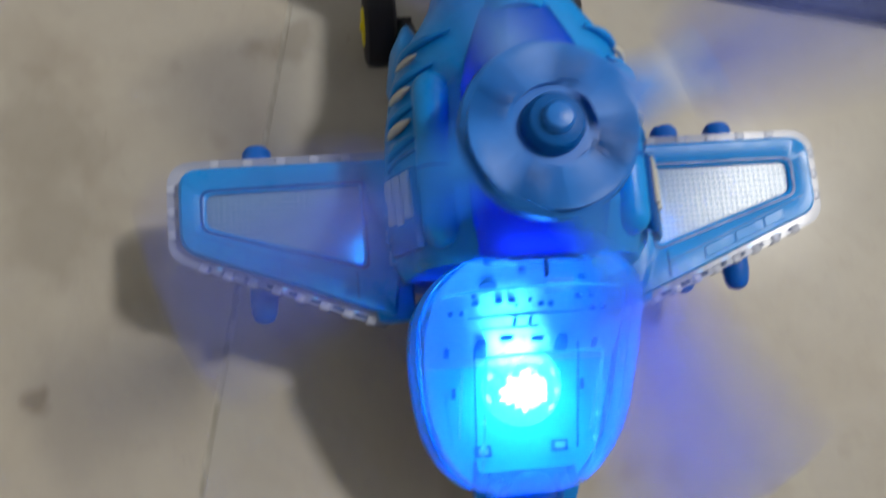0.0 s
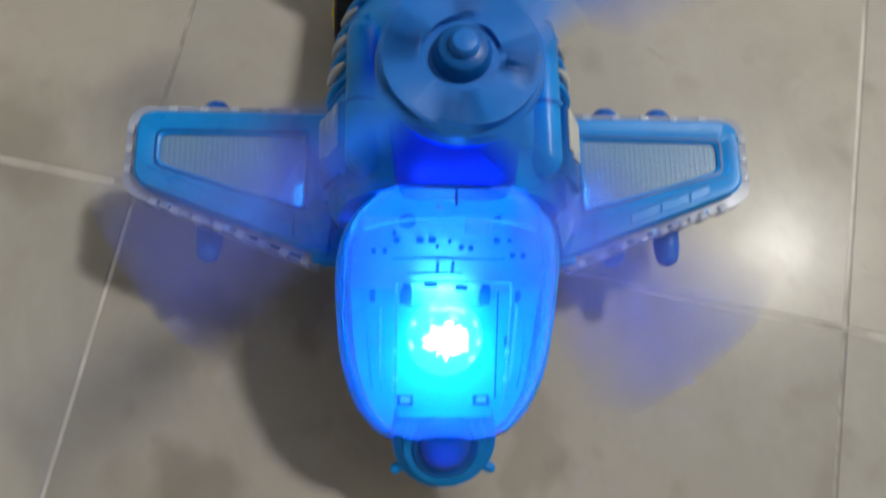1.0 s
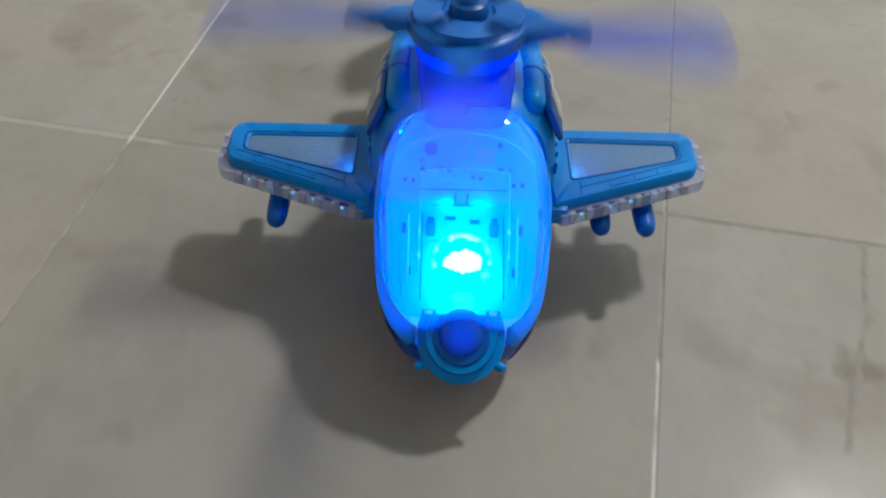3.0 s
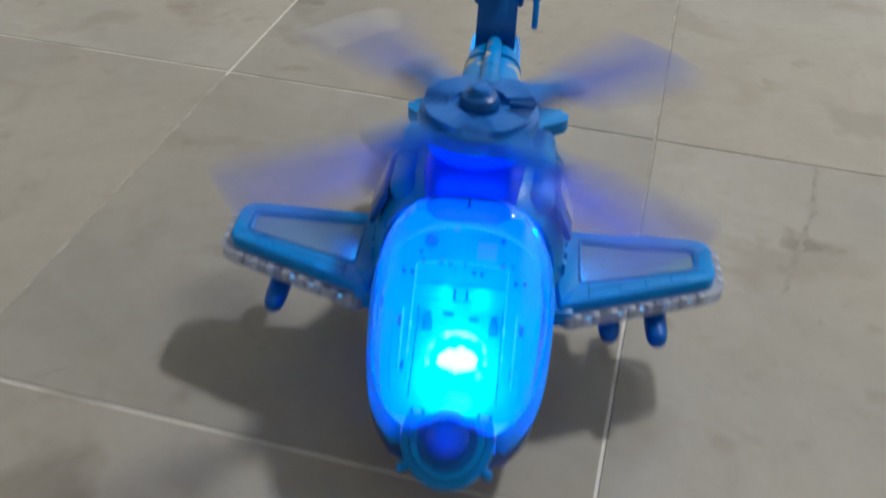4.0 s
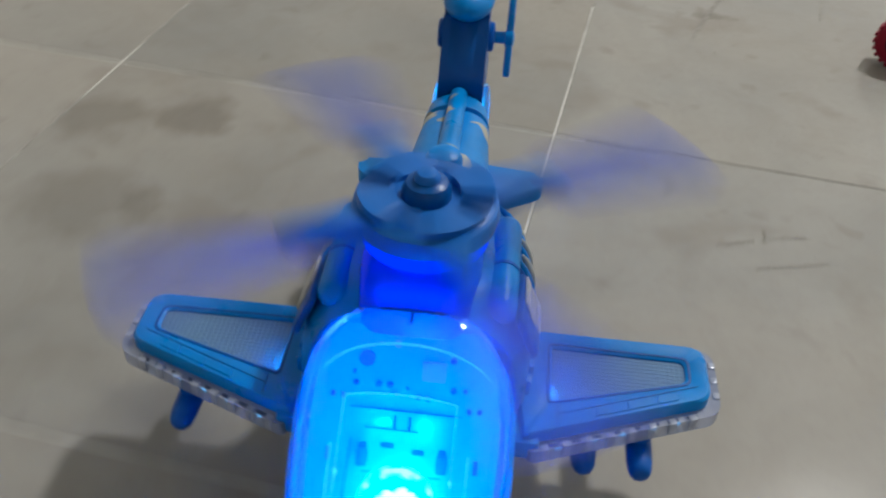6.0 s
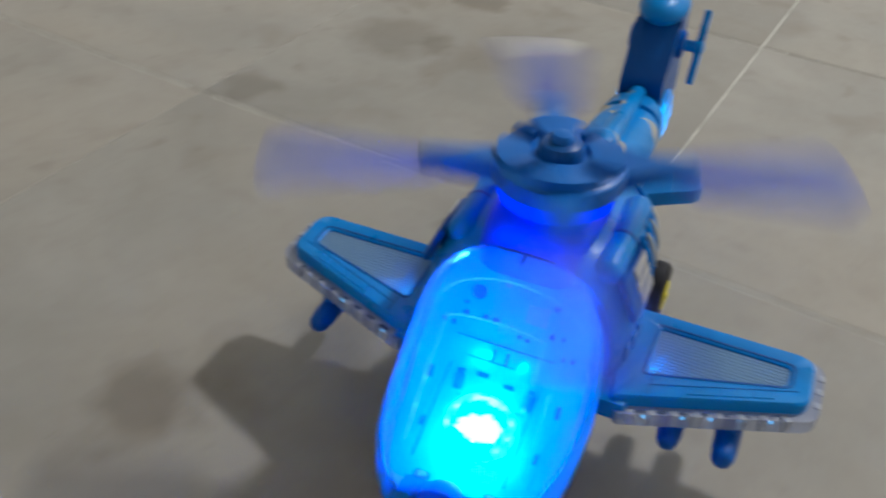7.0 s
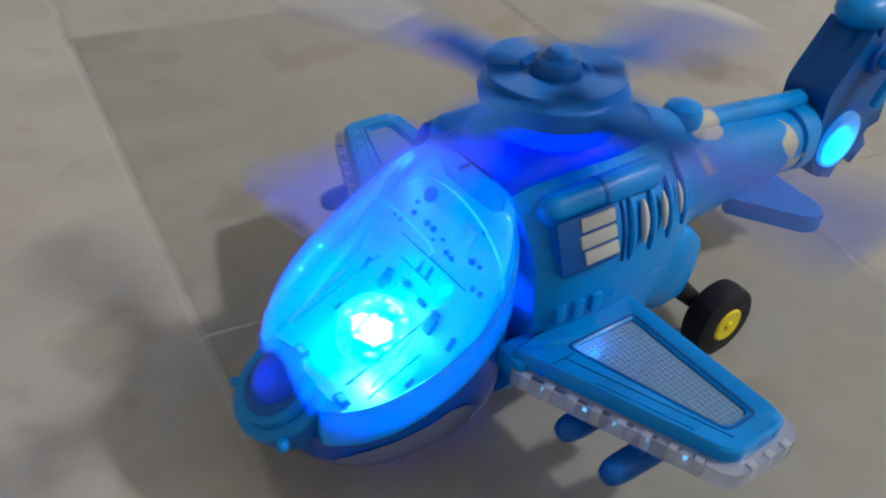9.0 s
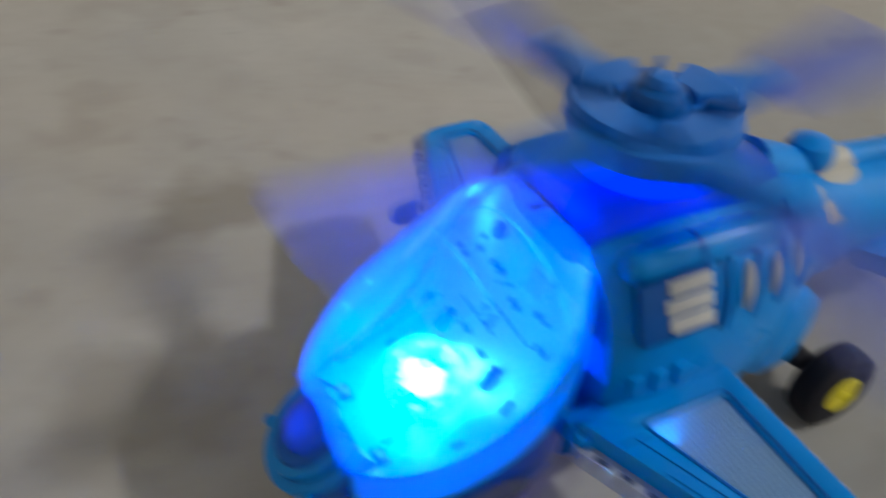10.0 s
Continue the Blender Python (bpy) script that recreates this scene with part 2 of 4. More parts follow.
DARK_PRINT = plastic("navy_print", (0.0, 0.06, 0.24), 0.5)
BELLY_FILL = glowing("belly_fill_blue", (0.05, 0.02, 1.0), 1.2)
MAST_FILL = glowing("mast_fill_blue", (0.0, 0.03, 1.0), 1.3)
LED_BLUE = glowing("led_blue", (0.036, 0.21, 1.0), 290.0)
DOME_GLINT = glowing("dome_glint_glow", (0.35, 0.95, 1.0), 12.0)
LED_DOME = clear_plastic("lamp_dome_plastic", (0.85, 0.97, 1.0), 0.8, (0.4, 0.85, 1.0), 0.40, 0.04)
# for clear mouldings: the lamp light they catch is put in as emission
LIT_LINE = glowing("lit_line_glow", (0.10, 0.76, 1.0), 1.05, 0.5)
TRAY_FILL = glowing("tray_fill_blue", (0.0, 0.20, 1.0), 340.0)
LED_CYAN = glowing("led_cyan", (0.0, 0.42, 1.0), 34.0)
LED_DEEP = glowing("led_deep_blue", (0.0, 0.12, 1.0), 13.0)


# ---- mesh helpers ----
def finish(bm, smooth=True, sharp=38):
    bmesh.ops.recalc_face_normals(bm, faces=bm.faces)
    me = bpy.data.meshes.new("mesh")
    bm.to_mesh(me)
    bm.free()
    if smooth:
        me.polygons.foreach_set("use_smooth", [True] * len(me.polygons))
        me.set_sharp_from_angle(angle=radians(sharp))
    return me


def part(name, bm, material, parent=None, label="", smooth=True, sharp=38):
    me = finish(bm, smooth, sharp) if isinstance(bm, bmesh.types.BMesh) else bm
    if not me.materials:
        me.materials.append(material)
    ob = new(name, me)
    ob.parent = parent
    return tagged(ob, label)


def box(x0, y0, z0, x1, y1, z1, bevel=0.0, segs=2):
    bm = bmesh.new()
    bmesh.ops.create_cube(bm, size=1.0, matrix=Matrix.LocRotScale(((x0 + x1) / 2, (y0 + y1) / 2, (z0 + z1) / 2), None, (x1 - x0, y1 - y0, z1 - z0)))
    if bevel:
        bmesh.ops.bevel(bm, geom=bm.edges[:], offset=bevel, segments=segs, affect="EDGES", profile=0.6)
    return bm


def loft(rings, cap_start=True, cap_end=True, closed=True):
    bm = bmesh.new()
    loops = [[bm.verts.new(p) for p in ring] for ring in rings]
    n = len(loops[0])
    for a, b in zip(loops, loops[1:]):
        for i in range(n if closed else n - 1):
            j = (i + 1) % n
            bm.faces.new((a[i], a[j], b[j], b[i]))
    if cap_start:
        bm.faces.new(loops[0])
    if cap_end:
        bm.faces.new(loops[-1][::-1])
    return bm


def oval(y, hw, zb, zt, power=2.6, n=40, low=2.1):
    """A rounded-box ring across the body."""
    zc, hz, ring = (zb + zt) / 2, (zt - zb) / 2, []
    for i in range(n):
        a = 2 * math.pi * i / n
        c, s = math.cos(a), math.sin(a)
        q = 2 / (power if s >= 0 else low)
        ring.append((hw * math.copysign(abs(c) ** q, c), y, zc + hz * math.copysign(abs(s) ** q, s)))
    return ring


def lathe(profile, n=32, m=None):
    """Turns (radius, height) pairs round the z axis; m places it."""
    rings = [[(r * math.cos(2 * math.pi * i / n), r * math.sin(2 * math.pi * i / n), h) for i in range(n)] for r, h in profile]
    bm = loft(rings)
    if m is not None:
        bm.transform(m)
    return bm


def plate(outline, z0, z1, bevel=0.0, segs=3, m=None):
    """A flat outline in x, y with thickness and rounded edges."""
    bm = loft([[(x, y, z0) for x, y in outline], [(x, y, z1) for x, y in outline]])
    if bevel:
        edges = [e for e in bm.edges if all(abs(v.co.z - z1) < 1e-6 for v in e.verts) or all(abs(v.co.z - z0) < 1e-6 for v in e.verts)]
        bmesh.ops.bevel(bm, geom=edges, offset=bevel, segments=segs, affect="EDGES", profile=0.5)
    if m is not None:
        bm.transform(m)
    return bm


def rounded(outline, radius, n=5):
    """The outline with its corners rounded."""
    out, k = [], len(outline)
    for i in range(k):
        p, a, b = Vector(outline[i]), Vector(outline[i - 1]), Vector(outline[(i + 1) % k])
        u, v = (a - p).normalized(), (b - p).normalized()
        r = radius[i] if isinstance(radius, (list, tuple)) else radius
        ang = max(u.angle(v), 0.2)
        d = min(r / math.tan(ang / 2), (a - p).length * 0.48, (b - p).length * 0.48)
        s, e = p + u * d, p + v * d
        for j in range(n + 1):
            f = j / n
            q = s * (1 - f) ** 2 + p * 2 * f * (1 - f) + e * f * f
            out.append((q.x, q.y))
    return out


def frame_plate(outer, inner, z0, z1):
    """A flat ring between two outlines with the same number of points."""
    rings = [[(x, y, z0) for x, y in outer], [(x, y, z1) for x, y in outer], [(x, y, z1) for x, y in inner], [(x, y, z0) for x, y in inner]]
    return loft(rings + [rings[0]], False, False)


def tube(points, radius, n=14, ends=True):
    """A round bar along a path; radius may be a list."""
    rings, k = [], len(points)
    pts = [Vector(p) for p in points]
    for i, p in enumerate(pts):
        d = (pts[min(i + 1, k - 1)] - pts[max(i - 1, 0)]).normalized()
        q = d.to_track_quat("Z", "Y")
        r = radius[i] if isinstance(radius, (list, tuple)) else radius
        rings.append([p + q @ Vector((r * math.cos(2 * math.pi * j / n), r * math.sin(2 * math.pi * j / n), 0)) for j in range(n)])
    bm = loft(rings, ends, ends)
    return bm


def capsule(a, b, r, n=16):
    """A bar with rounded ends from a to b."""
    a, b = Vector(a), Vector(b)
    d = (b - a).normalized()
    pts, rad = [], []
    for j in range(5):
        t = math.pi / 2 * j / 4
        pts.append(a - d * r * math.cos(t) + d * r), rad.append(max(r * math.sin(t), r * 0.02))
    for j in range(5):
        t = math.pi / 2 * j / 4
        pts.append(b - d * r + d * r * math.sin(t)), rad.append(max(r * math.cos(t), r * 0.02))
    rings, q = [], d.to_track_quat("Z", "Y")
    for p, rr in zip(pts, rad):
        rings.append([p + q @ Vector((rr * math.cos(2 * math.pi * j / n), rr * math.sin(2 * math.pi * j / n), 0)) for j in range(n)])
    return loft(rings)


def lerp(table, y):
    """Smooth value at y from rising (y, value) pairs."""
    for (a, va), (b, vb) in zip(table, table[1:]):
        if y <= b:
            f = max(0.0, (y - a) / (b - a))
            return va + (vb - va) * f
    return table[-1][1]


def smooth(table, y):
    """Rounded value at y from rising (y, value) pairs (cubic through the pairs)."""
    k = len(table)
    if y <= table[0][0]:
        return table[0][1]
    for i in range(k - 1):
        (a, va), (b, vb) = table[i], table[i + 1]
        if y <= b:
            p, q = table[max(i - 1, 0)], table[min(i + 2, k - 1)]
            ta, tb = (vb - p[1]) / (b - p[0]), (q[1] - va) / (q[0] - a)
            h, f = b - a, (y - a) / (b - a)
            return (2 * f ** 3 - 3 * f ** 2 + 1) * va + (f ** 3 - 2 * f ** 2 + f) * h * ta + (3 * f ** 2 - 2 * f ** 3) * vb + (f ** 3 - f ** 2) * h * tb
    return table[-1][1]


# ---- room ----
X0, X1, Y0, Y1, HIGH = -1.8, 2.4, -3.0, 2.1, 2.85
slab = tagged(part("floor", box(X0 - 0.1, Y0 - 0.1, -0.08, X1 + 0.1, Y1 + 0.1, -0.0005), GROUT, smooth=False), "tiled floor bed with pale cement joints", "floor", kind="structure")
for name, b in (("wall_north", (X0 - 0.1, Y1, -0.0005, X1 + 0.1, Y1 + 0.1, HIGH)), ("wall_south", (X0 - 0.1, Y0 - 0.1, -0.0005, X1 + 0.1, Y0, HIGH)),
                ("wall_west", (X0 - 0.1, Y0, -0.0005, X0, Y1, HIGH)), ("wall_east", (X1, Y0, -0.0005, X1 + 0.1, Y1, HIGH))):
    tagged(part(name, box(*b), PLASTER, smooth=False), "plain pale plastered room wall", "wall", kind="structure")
tagged(part("ceiling", box(X0 - 0.1, Y0 - 0.1, HIGH, X1 + 0.1, Y1 + 0.1, HIGH + 0.1), WHITE_PAINT, smooth=False), "white painted ceiling", "ceiling", kind="structure")
fixture = tagged(part("ceiling_lamp", lathe([(0.02, 0.05), (0.15, 0.05), (0.16, 0.03), (0.16, -0.02), (0.15, -0.05), (0.142, -0.05), (0.142, 0.0), (0.02, 0.0)], 40), WHITE_PAINT), "round white ceiling lamp, switched on", "ceiling lamp")
fixture.matrix_basis = pose(*LAMP_AT)

# ---- toy helicopter: shape tables (y runs from nose to tail) ----
RIM_W = [(-0.1065, 0.003), (-0.1060, 0.0085), (-0.1045, 0.0145), (-0.102, 0.0196), (-0.098, 0.0240), (-0.092, 0.0284), (-0.085, 0.0316), (-0.075, 0.0340), (-0.062, 0.0354), (-0.055, 0.0356), (-0.049, 0.0352), (-0.044, 0.0338), (-0.040, 0.0313), (-0.037, 0.0282), (-0.034, 0.0234), (-0.032, 0.0182), (-0.0305, 0.0112), (-0.030, 0.0070)]
RIM_Z = [(-0.114, 0.0415), (-0.105, 0.0435), (-0.095, 0.0465), (-0.080, 0.0520), (-0.065, 0.0590), (-0.055, 0.0660), (-0.046, 0.0762), (-0.040, 0.0853), (-0.036, 0.0912), (-0.033, 0.0960), (-0.031, 0.0994), (-0.030, 0.1012)]
CROWN_Z = [(-0.1065, 0.0445), (-0.1060, 0.0480), (-0.1045, 0.0525), (-0.102, 0.0575), (-0.098, 0.0640), (-0.090, 0.0725), (-0.080, 0.0810), (-0.070, 0.0880), (-0.060, 0.0943), (-0.050, 0.0994), (-0.042, 0.1024), (-0.036, 0.1038), (-0.0325, 0.1040), (-0.030, 0.1034)]
TRAY_DROP = [(-0.104, 0.004), (-0.092, 0.009), (-0.075, 0.0135), (-0.062, 0.0125), (-0.052, 0.0062), (-0.044, 0.0025), (-0.038, 0.0), (-0.031, -0.0002)]
KEEL_Z = [(-0.124, 0.034), (-0.118, 0.026), (-0.110, 0.0205), (-0.095, 0.0150), (-0.075, 0.0115), (-0.050, 0.0100), (-0.030, 0.0100)]
STATIONS = [-0.1065, -0.1063, -0.1060, -0.1054, -0.1046, -0.1034, -0.1020, -0.1005, -0.0990] + [-0.097 + 0.0025 * k for k in range(21)] + [-0.0445, -0.0430, -0.0415, -0.0400, -0.0387, -0.0375, -0.0364, -0.0354, -0.0345, -0.0337, -0.0330, -0.0324, -0.0318, -0.0313, -0.0308, -0.0304, -0.030]

heli = tagged(new("toy_helicopter"), "blue plastic toy helicopter with glowing canopy driving across tiles", "toy helicopter")


def hull_ring(y, n=28, out=0.0):
    w, zt, zb = smooth(RIM_W, y) + 0.0012 + out, smooth(RIM_Z, y) - 0.011, smooth(KEEL_Z, y) - out
    zt = min(zt, 0.064)
    ring = []
    for i in range(n + 1):
        a = math.pi * i / n
        c, s = math.cos(a), math.sin(a)
        ring.append((w * math.copysign(abs(c) ** 0.6, c), y, zt - (zt - zb) * abs(s) ** 0.6))
    return ring


def build_cockpit():
    hull = part("lower_hull", loft([hull_ring(y) for y in STATIONS[2:]], True, False, False), HULL, heli, "deep blue plastic belly of the hull")
    # clear side lamps set into the belly
    for side in (1, -1):
        rows = []
        for i in range(17):
            f = i / 16
            y, edge = -0.099 + 0.046 * f, abs(2 * f - 1) ** 5
            ring = hull_ring(y, 160, 0.0008)
            lo, hi = 5 + 10 * edge, 58 - 18 * edge
            rows.append([(side * abs(ring[round(lo + (hi - lo) * k / 12)][0]), y, ring[round(lo + (hi - lo) * k / 12)][2]) for k in range(13)])
        part("side_lamp", loft(rows, False, False, False), BELLY_LAMP, hull, "clear plastic lamp window")
    # canopy bubble
    rings = []
    for y in STATIONS:
        w, zr, zc = smooth(RIM_W, y), smooth(RIM_Z, y), smooth(CROWN_Z, y)
        ring = []
        for i in range(33):
            a = math.pi * i / 32
            c, s = math.cos(a), math.sin(a)
            ring.append((w * math.copysign(abs(c) ** 0.78, c), y, zr + (zc - zr) * abs(s) ** 0.8))
        rings.append(ring)
    canopy = part("canopy", loft(rings, False, False, False), CANOPY, heli, "clear blue plastic canopy bubble lit from inside", sharp=80)
    # bezel that runs round the canopy
    path = [(smooth(RIM_W, y), y, smooth(RIM_Z, y)) for y in STATIONS[::-1]]
    for s in (1, -1):
        rings = []
        for x, y, z in path:
            if y < -0.1030:
                continue
            f = 0.0125 if y < -0.05 else 0.0125 + (y + 0.05) * 0.3
            rings.append([(s * (x + 0.0004), y, z + 0.0006), (s * (x + 0.0022), y, z - 0.002), (s * (x + 0.0026), y, z - f), (s * (x - 0.001), y, z - f), (s * (x - 0.0012), y, z - 0.001)])
        part("bezel", loft(rings, True, True), BEZEL, canopy, "translucent blue canopy frame")
    # thin raised joints on the bubble
    part("canopy_latch", box(-0.0105, -0.0350, 0.1030, 0.0105, -0.0344, 0.1043, 0.0002), DARK_PRINT, canopy)
    part("canopy_seam", box(-0.0004, -0.0400, 0.1020, 0.0004, -0.0350, 0.1040, 0.0002), DARK_PRINT, canopy)
    # cockpit floor that rises into the bulkhead
    rings = []
    for y in STATIONS[5:]:
        w, z = smooth(RIM_W, y) - lerp([(-0.045, 0.003), (-0.033, 0.001)], y), smooth(RIM_Z, y) - lerp(TRAY_DROP, y)
        rings.append([(w, y, z), (w * 0.55, y, z - 0.0015), (0, y, z - 0.002), (-w * 0.55, y, z - 0.0015), (-w, y, z)])
    tray = part("cockpit_tray", loft(rings, False, False, False), TRAY, heli, "pale moulded cockpit floor behind the canopy")
    rnd = random.Random(5)

    def tray_at(x, y):
        """Height of the cockpit floor and its slope along y."""
        def z(q):
            w = smooth(RIM_W, q) - lerp([(-0.045, 0.003), (-0.033, 0.001)], q)
            return smooth(RIM_Z, q) - lerp(TRAY_DROP, q) - lerp([(0.0, 0.002), (0.55, 0.0015), (1.0, 0.0)], abs(x) / w)
        return z(y), math.atan2(z(y + 0.001) - z(y - 0.001), 0.002)

    def on_tray(x, y):
        z, tilt = tray_at(x, y)
        return Matrix.Translation((x, y, z)) @ Matrix.Rotation(tilt, 4, "X")

    def skin(x, y):
        """Height just inside the canopy bubble."""
        w, zr, zc = smooth(RIM_W, y), smooth(RIM_Z, y), smooth(CROWN_Z, y)
        c = (x / w) ** (1 / 0.78)
        return zr + (zc - zr) * (1 - c * c) ** 0.4 - 0.0012

    # dials on the sloping instrument wall
    for x, y, r in ((-0.0182, -0.0414, 0.0008), (-0.0175, -0.0431, 0.0011), (-0.0099, -0.0429, 0.0013), (-0.0059, -0.0429, 0.0013), (0.0, -0.0431, 0.0006), (0.0040, -0.0444, 0.0010), (0.0071, -0.0446, 0.0010), (0.0155, -0.0429, 0.0012), (0.0196, -0.0429, 0.0008), (0.0148, -0.0381, 0.0012), (-0.0040, -0.0442, 0.0005)):
        m = on_tray(x, y)
        gauge = part("gauge", lathe([(r, -0.0010), (r, 0.0007), (r * 0.75, 0.0010)], 14, m), PRINT, tray)
        if r > 0.0009:
            part("needle", box(-r * 0.85, r * 0.1, 0.0009, r * 0.85, r * 0.5, 0.0013), DARK_PRINT, gauge, smooth=False).data.transform(m)
    ring = part("dial_ring", lathe([(0.0022, -0.0004), (0.0028, -0.0004), (0.0028, 0.0008), (0.0022, 0.0008)], 22, on_tray(-0.0143, -0.0390)), DARK_PRINT, tray)
    part("dial", lathe([(0.0021, -0.0006), (0.0021, 0.0004), (0.001, 0.0006)], 18, on_tray(-0.0143, -0.0390)), PRINT, ring)
    # switches, levers and the two seats
    for x, y, w, d in ((-0.0034, -0.0492, 0.0005, 0.0050), (0.0017, -0.0492, 0.0005, 0.0050), (-0.0053, -0.0535, 0.0023, 0.0018), (0.0053, -0.0543, 0.0021, 0.0018), (-0.0250, -0.0455, 0.0008, 0.0020), (-0.0214, -0.0455, 0.0008, 0.0020), (0.0214, -0.0462, 0.0008, 0.0020), (0.0250, -0.0462, 0.0008, 0.0020), (-0.0252, -0.0565, 0.0009, 0.0050), (0.0252, -0.0565, 0.0009, 0.0050), (-0.0225, -0.0700, 0.0007, 0.0040), (0.0225, -0.0700, 0.0007, 0.0040)):
        part("switch", box(-w, -d / 2, -0.0015, w, d / 2, 0.0009, 0.0003), DARK_PRINT, tray).data.transform(on_tray(x, y))
    for x0, x1, y in ((-0.0135, 0.0050, -0.0505), (-0.0190, 0.0190, -0.0470), (-0.0135, 0.0135, -0.0590)):
        part("panel_line", box(x0, -0.00025, -0.0010, x1, 0.00025, 0.0004), PRINT, tray, smooth=False).data.transform(on_tray(0.0, y))
    for sx in (1, -1):
        part("seat", box(-0.0021, -0.0033, -0.0010, 0.0021, 0.0033, 0.0022, 0.0012), PRINT, tray).data.transform(on_tray(sx * 0.0137, -0.0562))
        part("headrest", box(-0.0015, 0.0036, -0.0010, 0.0015, 0.0052, 0.0026, 0.0008), DARK_PRINT, tray).data.transform(on_tray(sx * 0.0137, -0.0562))
        part("footrest", box(-0.0030, -0.0020, -0.0010, 0.0030, 0.0020, 0.0016, 0.0006), DARK_PRINT, tray).data.transform(on_tray(sx * 0.0135, -0.0905))
        part("pedal", box(-0.0017, -0.0010, 0.0012, 0.0017, 0.0012, 0.0022, 0.0004), LENS_PRINT, tray).data.transform(on_tray(sx * 0.0135, -0.0905))
        part("side_line", box(-0.00025, -0.0190, -0.0005, 0.00025, 0.0190, 0.0005), DARK_PRINT, tray, smooth=False).data.transform(Matrix.Translation((sx * 0.0172, -0.0740, 0.0560)) @ Matrix.Rotation(radians(25), 4, "X"))
        part("side_ridge", tube([(sx * 0.0250, -0.0880, 0.0470), (sx * 0.0262, -0.0780, 0.0540), (sx * 0.0268, -0.0700, 0.0590)], 0.0004, 8), BEZEL, tray)
        # glints along the moulded lines, painted in as glowing beads
        for y in (-0.0875, -0.0800):
            part("rail_glint", lathe([(0.0003, -0.0012), (0.0008, 0.0), (0.0003, 0.0012)], 8, Matrix.Translation((sx * 0.0178, y, skin(0.0178, y) - 0.001))), RAIL_GLINT, tray, "tiny glowing bead painted in for a glint")
        # moulded lines, no lamps themselves; their catch of light is painted as glow
        run = [(sx * 0.0178, y, skin(0.0178, y)) for y in np.linspace(-0.0965, -0.0610, 12)]
        part("lit_line", tube(run, 0.0004, 8), LIT_LINE, canopy, "thin line moulded in the canopy with painted-in glow")
        part("lit_line", tube([(sx * 0.0225, -0.0850, 0.0480), (sx * 0.0225, -0.0640, 0.0700)], 0.0005, 8), LIT_LINE, tray, "thin clear moulding with painted-in glow")
    part("crossbar", tube([(x, -0.0610, skin(abs(x), -0.0610)) for x in np.linspace(-0.0178, 0.0178, 11)], 0.0004, 8), LIT_LINE, canopy, "thin line moulded in the canopy with painted-in glow")
    # arch edge, its brightness painted as glow too
    pts = [(0.0300 * math.cos(math.pi * k / 20), -0.0415, 0.0740 + 0.0215 * math.sin(math.pi * k / 20)) for k in range(21)]
    part("bulkhead_arch", tube(pts, 0.0004, 8), LIT_LINE, tray, "thin arch behind the instruments with painted-in glow")
    # unseen glow strips added below the hull to tint the floor blue
    part("belly_fill", box(-0.012, -0.072, 0.0080, 0.012, -0.062, 0.0102, 0.0005), BELLY_FILL, bpy.data.objects["lower_hull"], "unseen blue fill strip added under the belly")
    part("belly_fill", box(-0.014, -0.044, 0.0080, 0.014, -0.034, 0.0102, 0.0005), BELLY_FILL, bpy.data.objects["lower_hull"], "unseen blue fill strip added under the belly")
    part("display", box(-0.0040, -0.0035, -0.0004, 0.0040, 0.0035, 0.0008, 0.0003), LENS_PRINT, tray, "pale pink square display").data.transform(on_tray(0.0085, -0.0402))
    part("badge", lathe([(0.0013, -0.0004), (0.0013, 0.0007), (0.0006, 0.0009)], 14, on_tray(-0.0043, -0.0359)), LENS_PRINT, tray, "small pink round mark")
    # hidden glow beads added beneath the tray to brighten the cockpit rear
    for x, y in ((-0.0070, -0.0450), (0.0070, -0.0450)):
        part("tray_fill", lathe([(0.0006, -0.0015), (0.0016, 0.0), (0.0006, 0.0015)], 10, Matrix.Translation((x, y, tray_at(x, y)[0] - 0.0125))), TRAY_FILL, tray, "unseen blue fill bead added under the cockpit floor")
    # round lamp on the cockpit floor
    profile = [(0.0138, 0), (0.0138, 0.004), (0.0130, 0.0078), (0.0106, 0.0112), (0.0070, 0.0136), (0.003, 0.0148), (0.0006, 0.0150)]
    shell = loft([[(r * math.cos(math.pi * k / 16), -0.0695 + r * math.sin(math.pi * k / 16), 0.0450 + h) for k in range(32)] for r, h in profile], False, True)
    dome = part("lamp_dome", shell, LED_DOME, heli, "clear domed lamp glowing cyan white")
    # ragged bright heart of the lamp
    reach = [0.0066 + 0.0009 * math.sin(math.pi * k / 9 + 0.7) + 0.0006 * math.sin(math.pi * k * 5 / 18 + 1.0) + 0.0026 * (rnd.random() - 0.5) for k in range(40)]
    rings = []
    for h, f in ((-0.0034, 0.3), (-0.0016, 0.85), (0.0, 1.0), (0.0018, 0.8), (0.0032, 0.3)):
        rings.append([(f * reach[k] * math.cos(math.pi * k / 20), -0.0712 + f * reach[k] * math.sin(math.pi * k / 20), 0.0500 + h) for k in range(40)])
    part("led", loft(rings), LED_BLUE, dome, "bright blue light emitting diode")
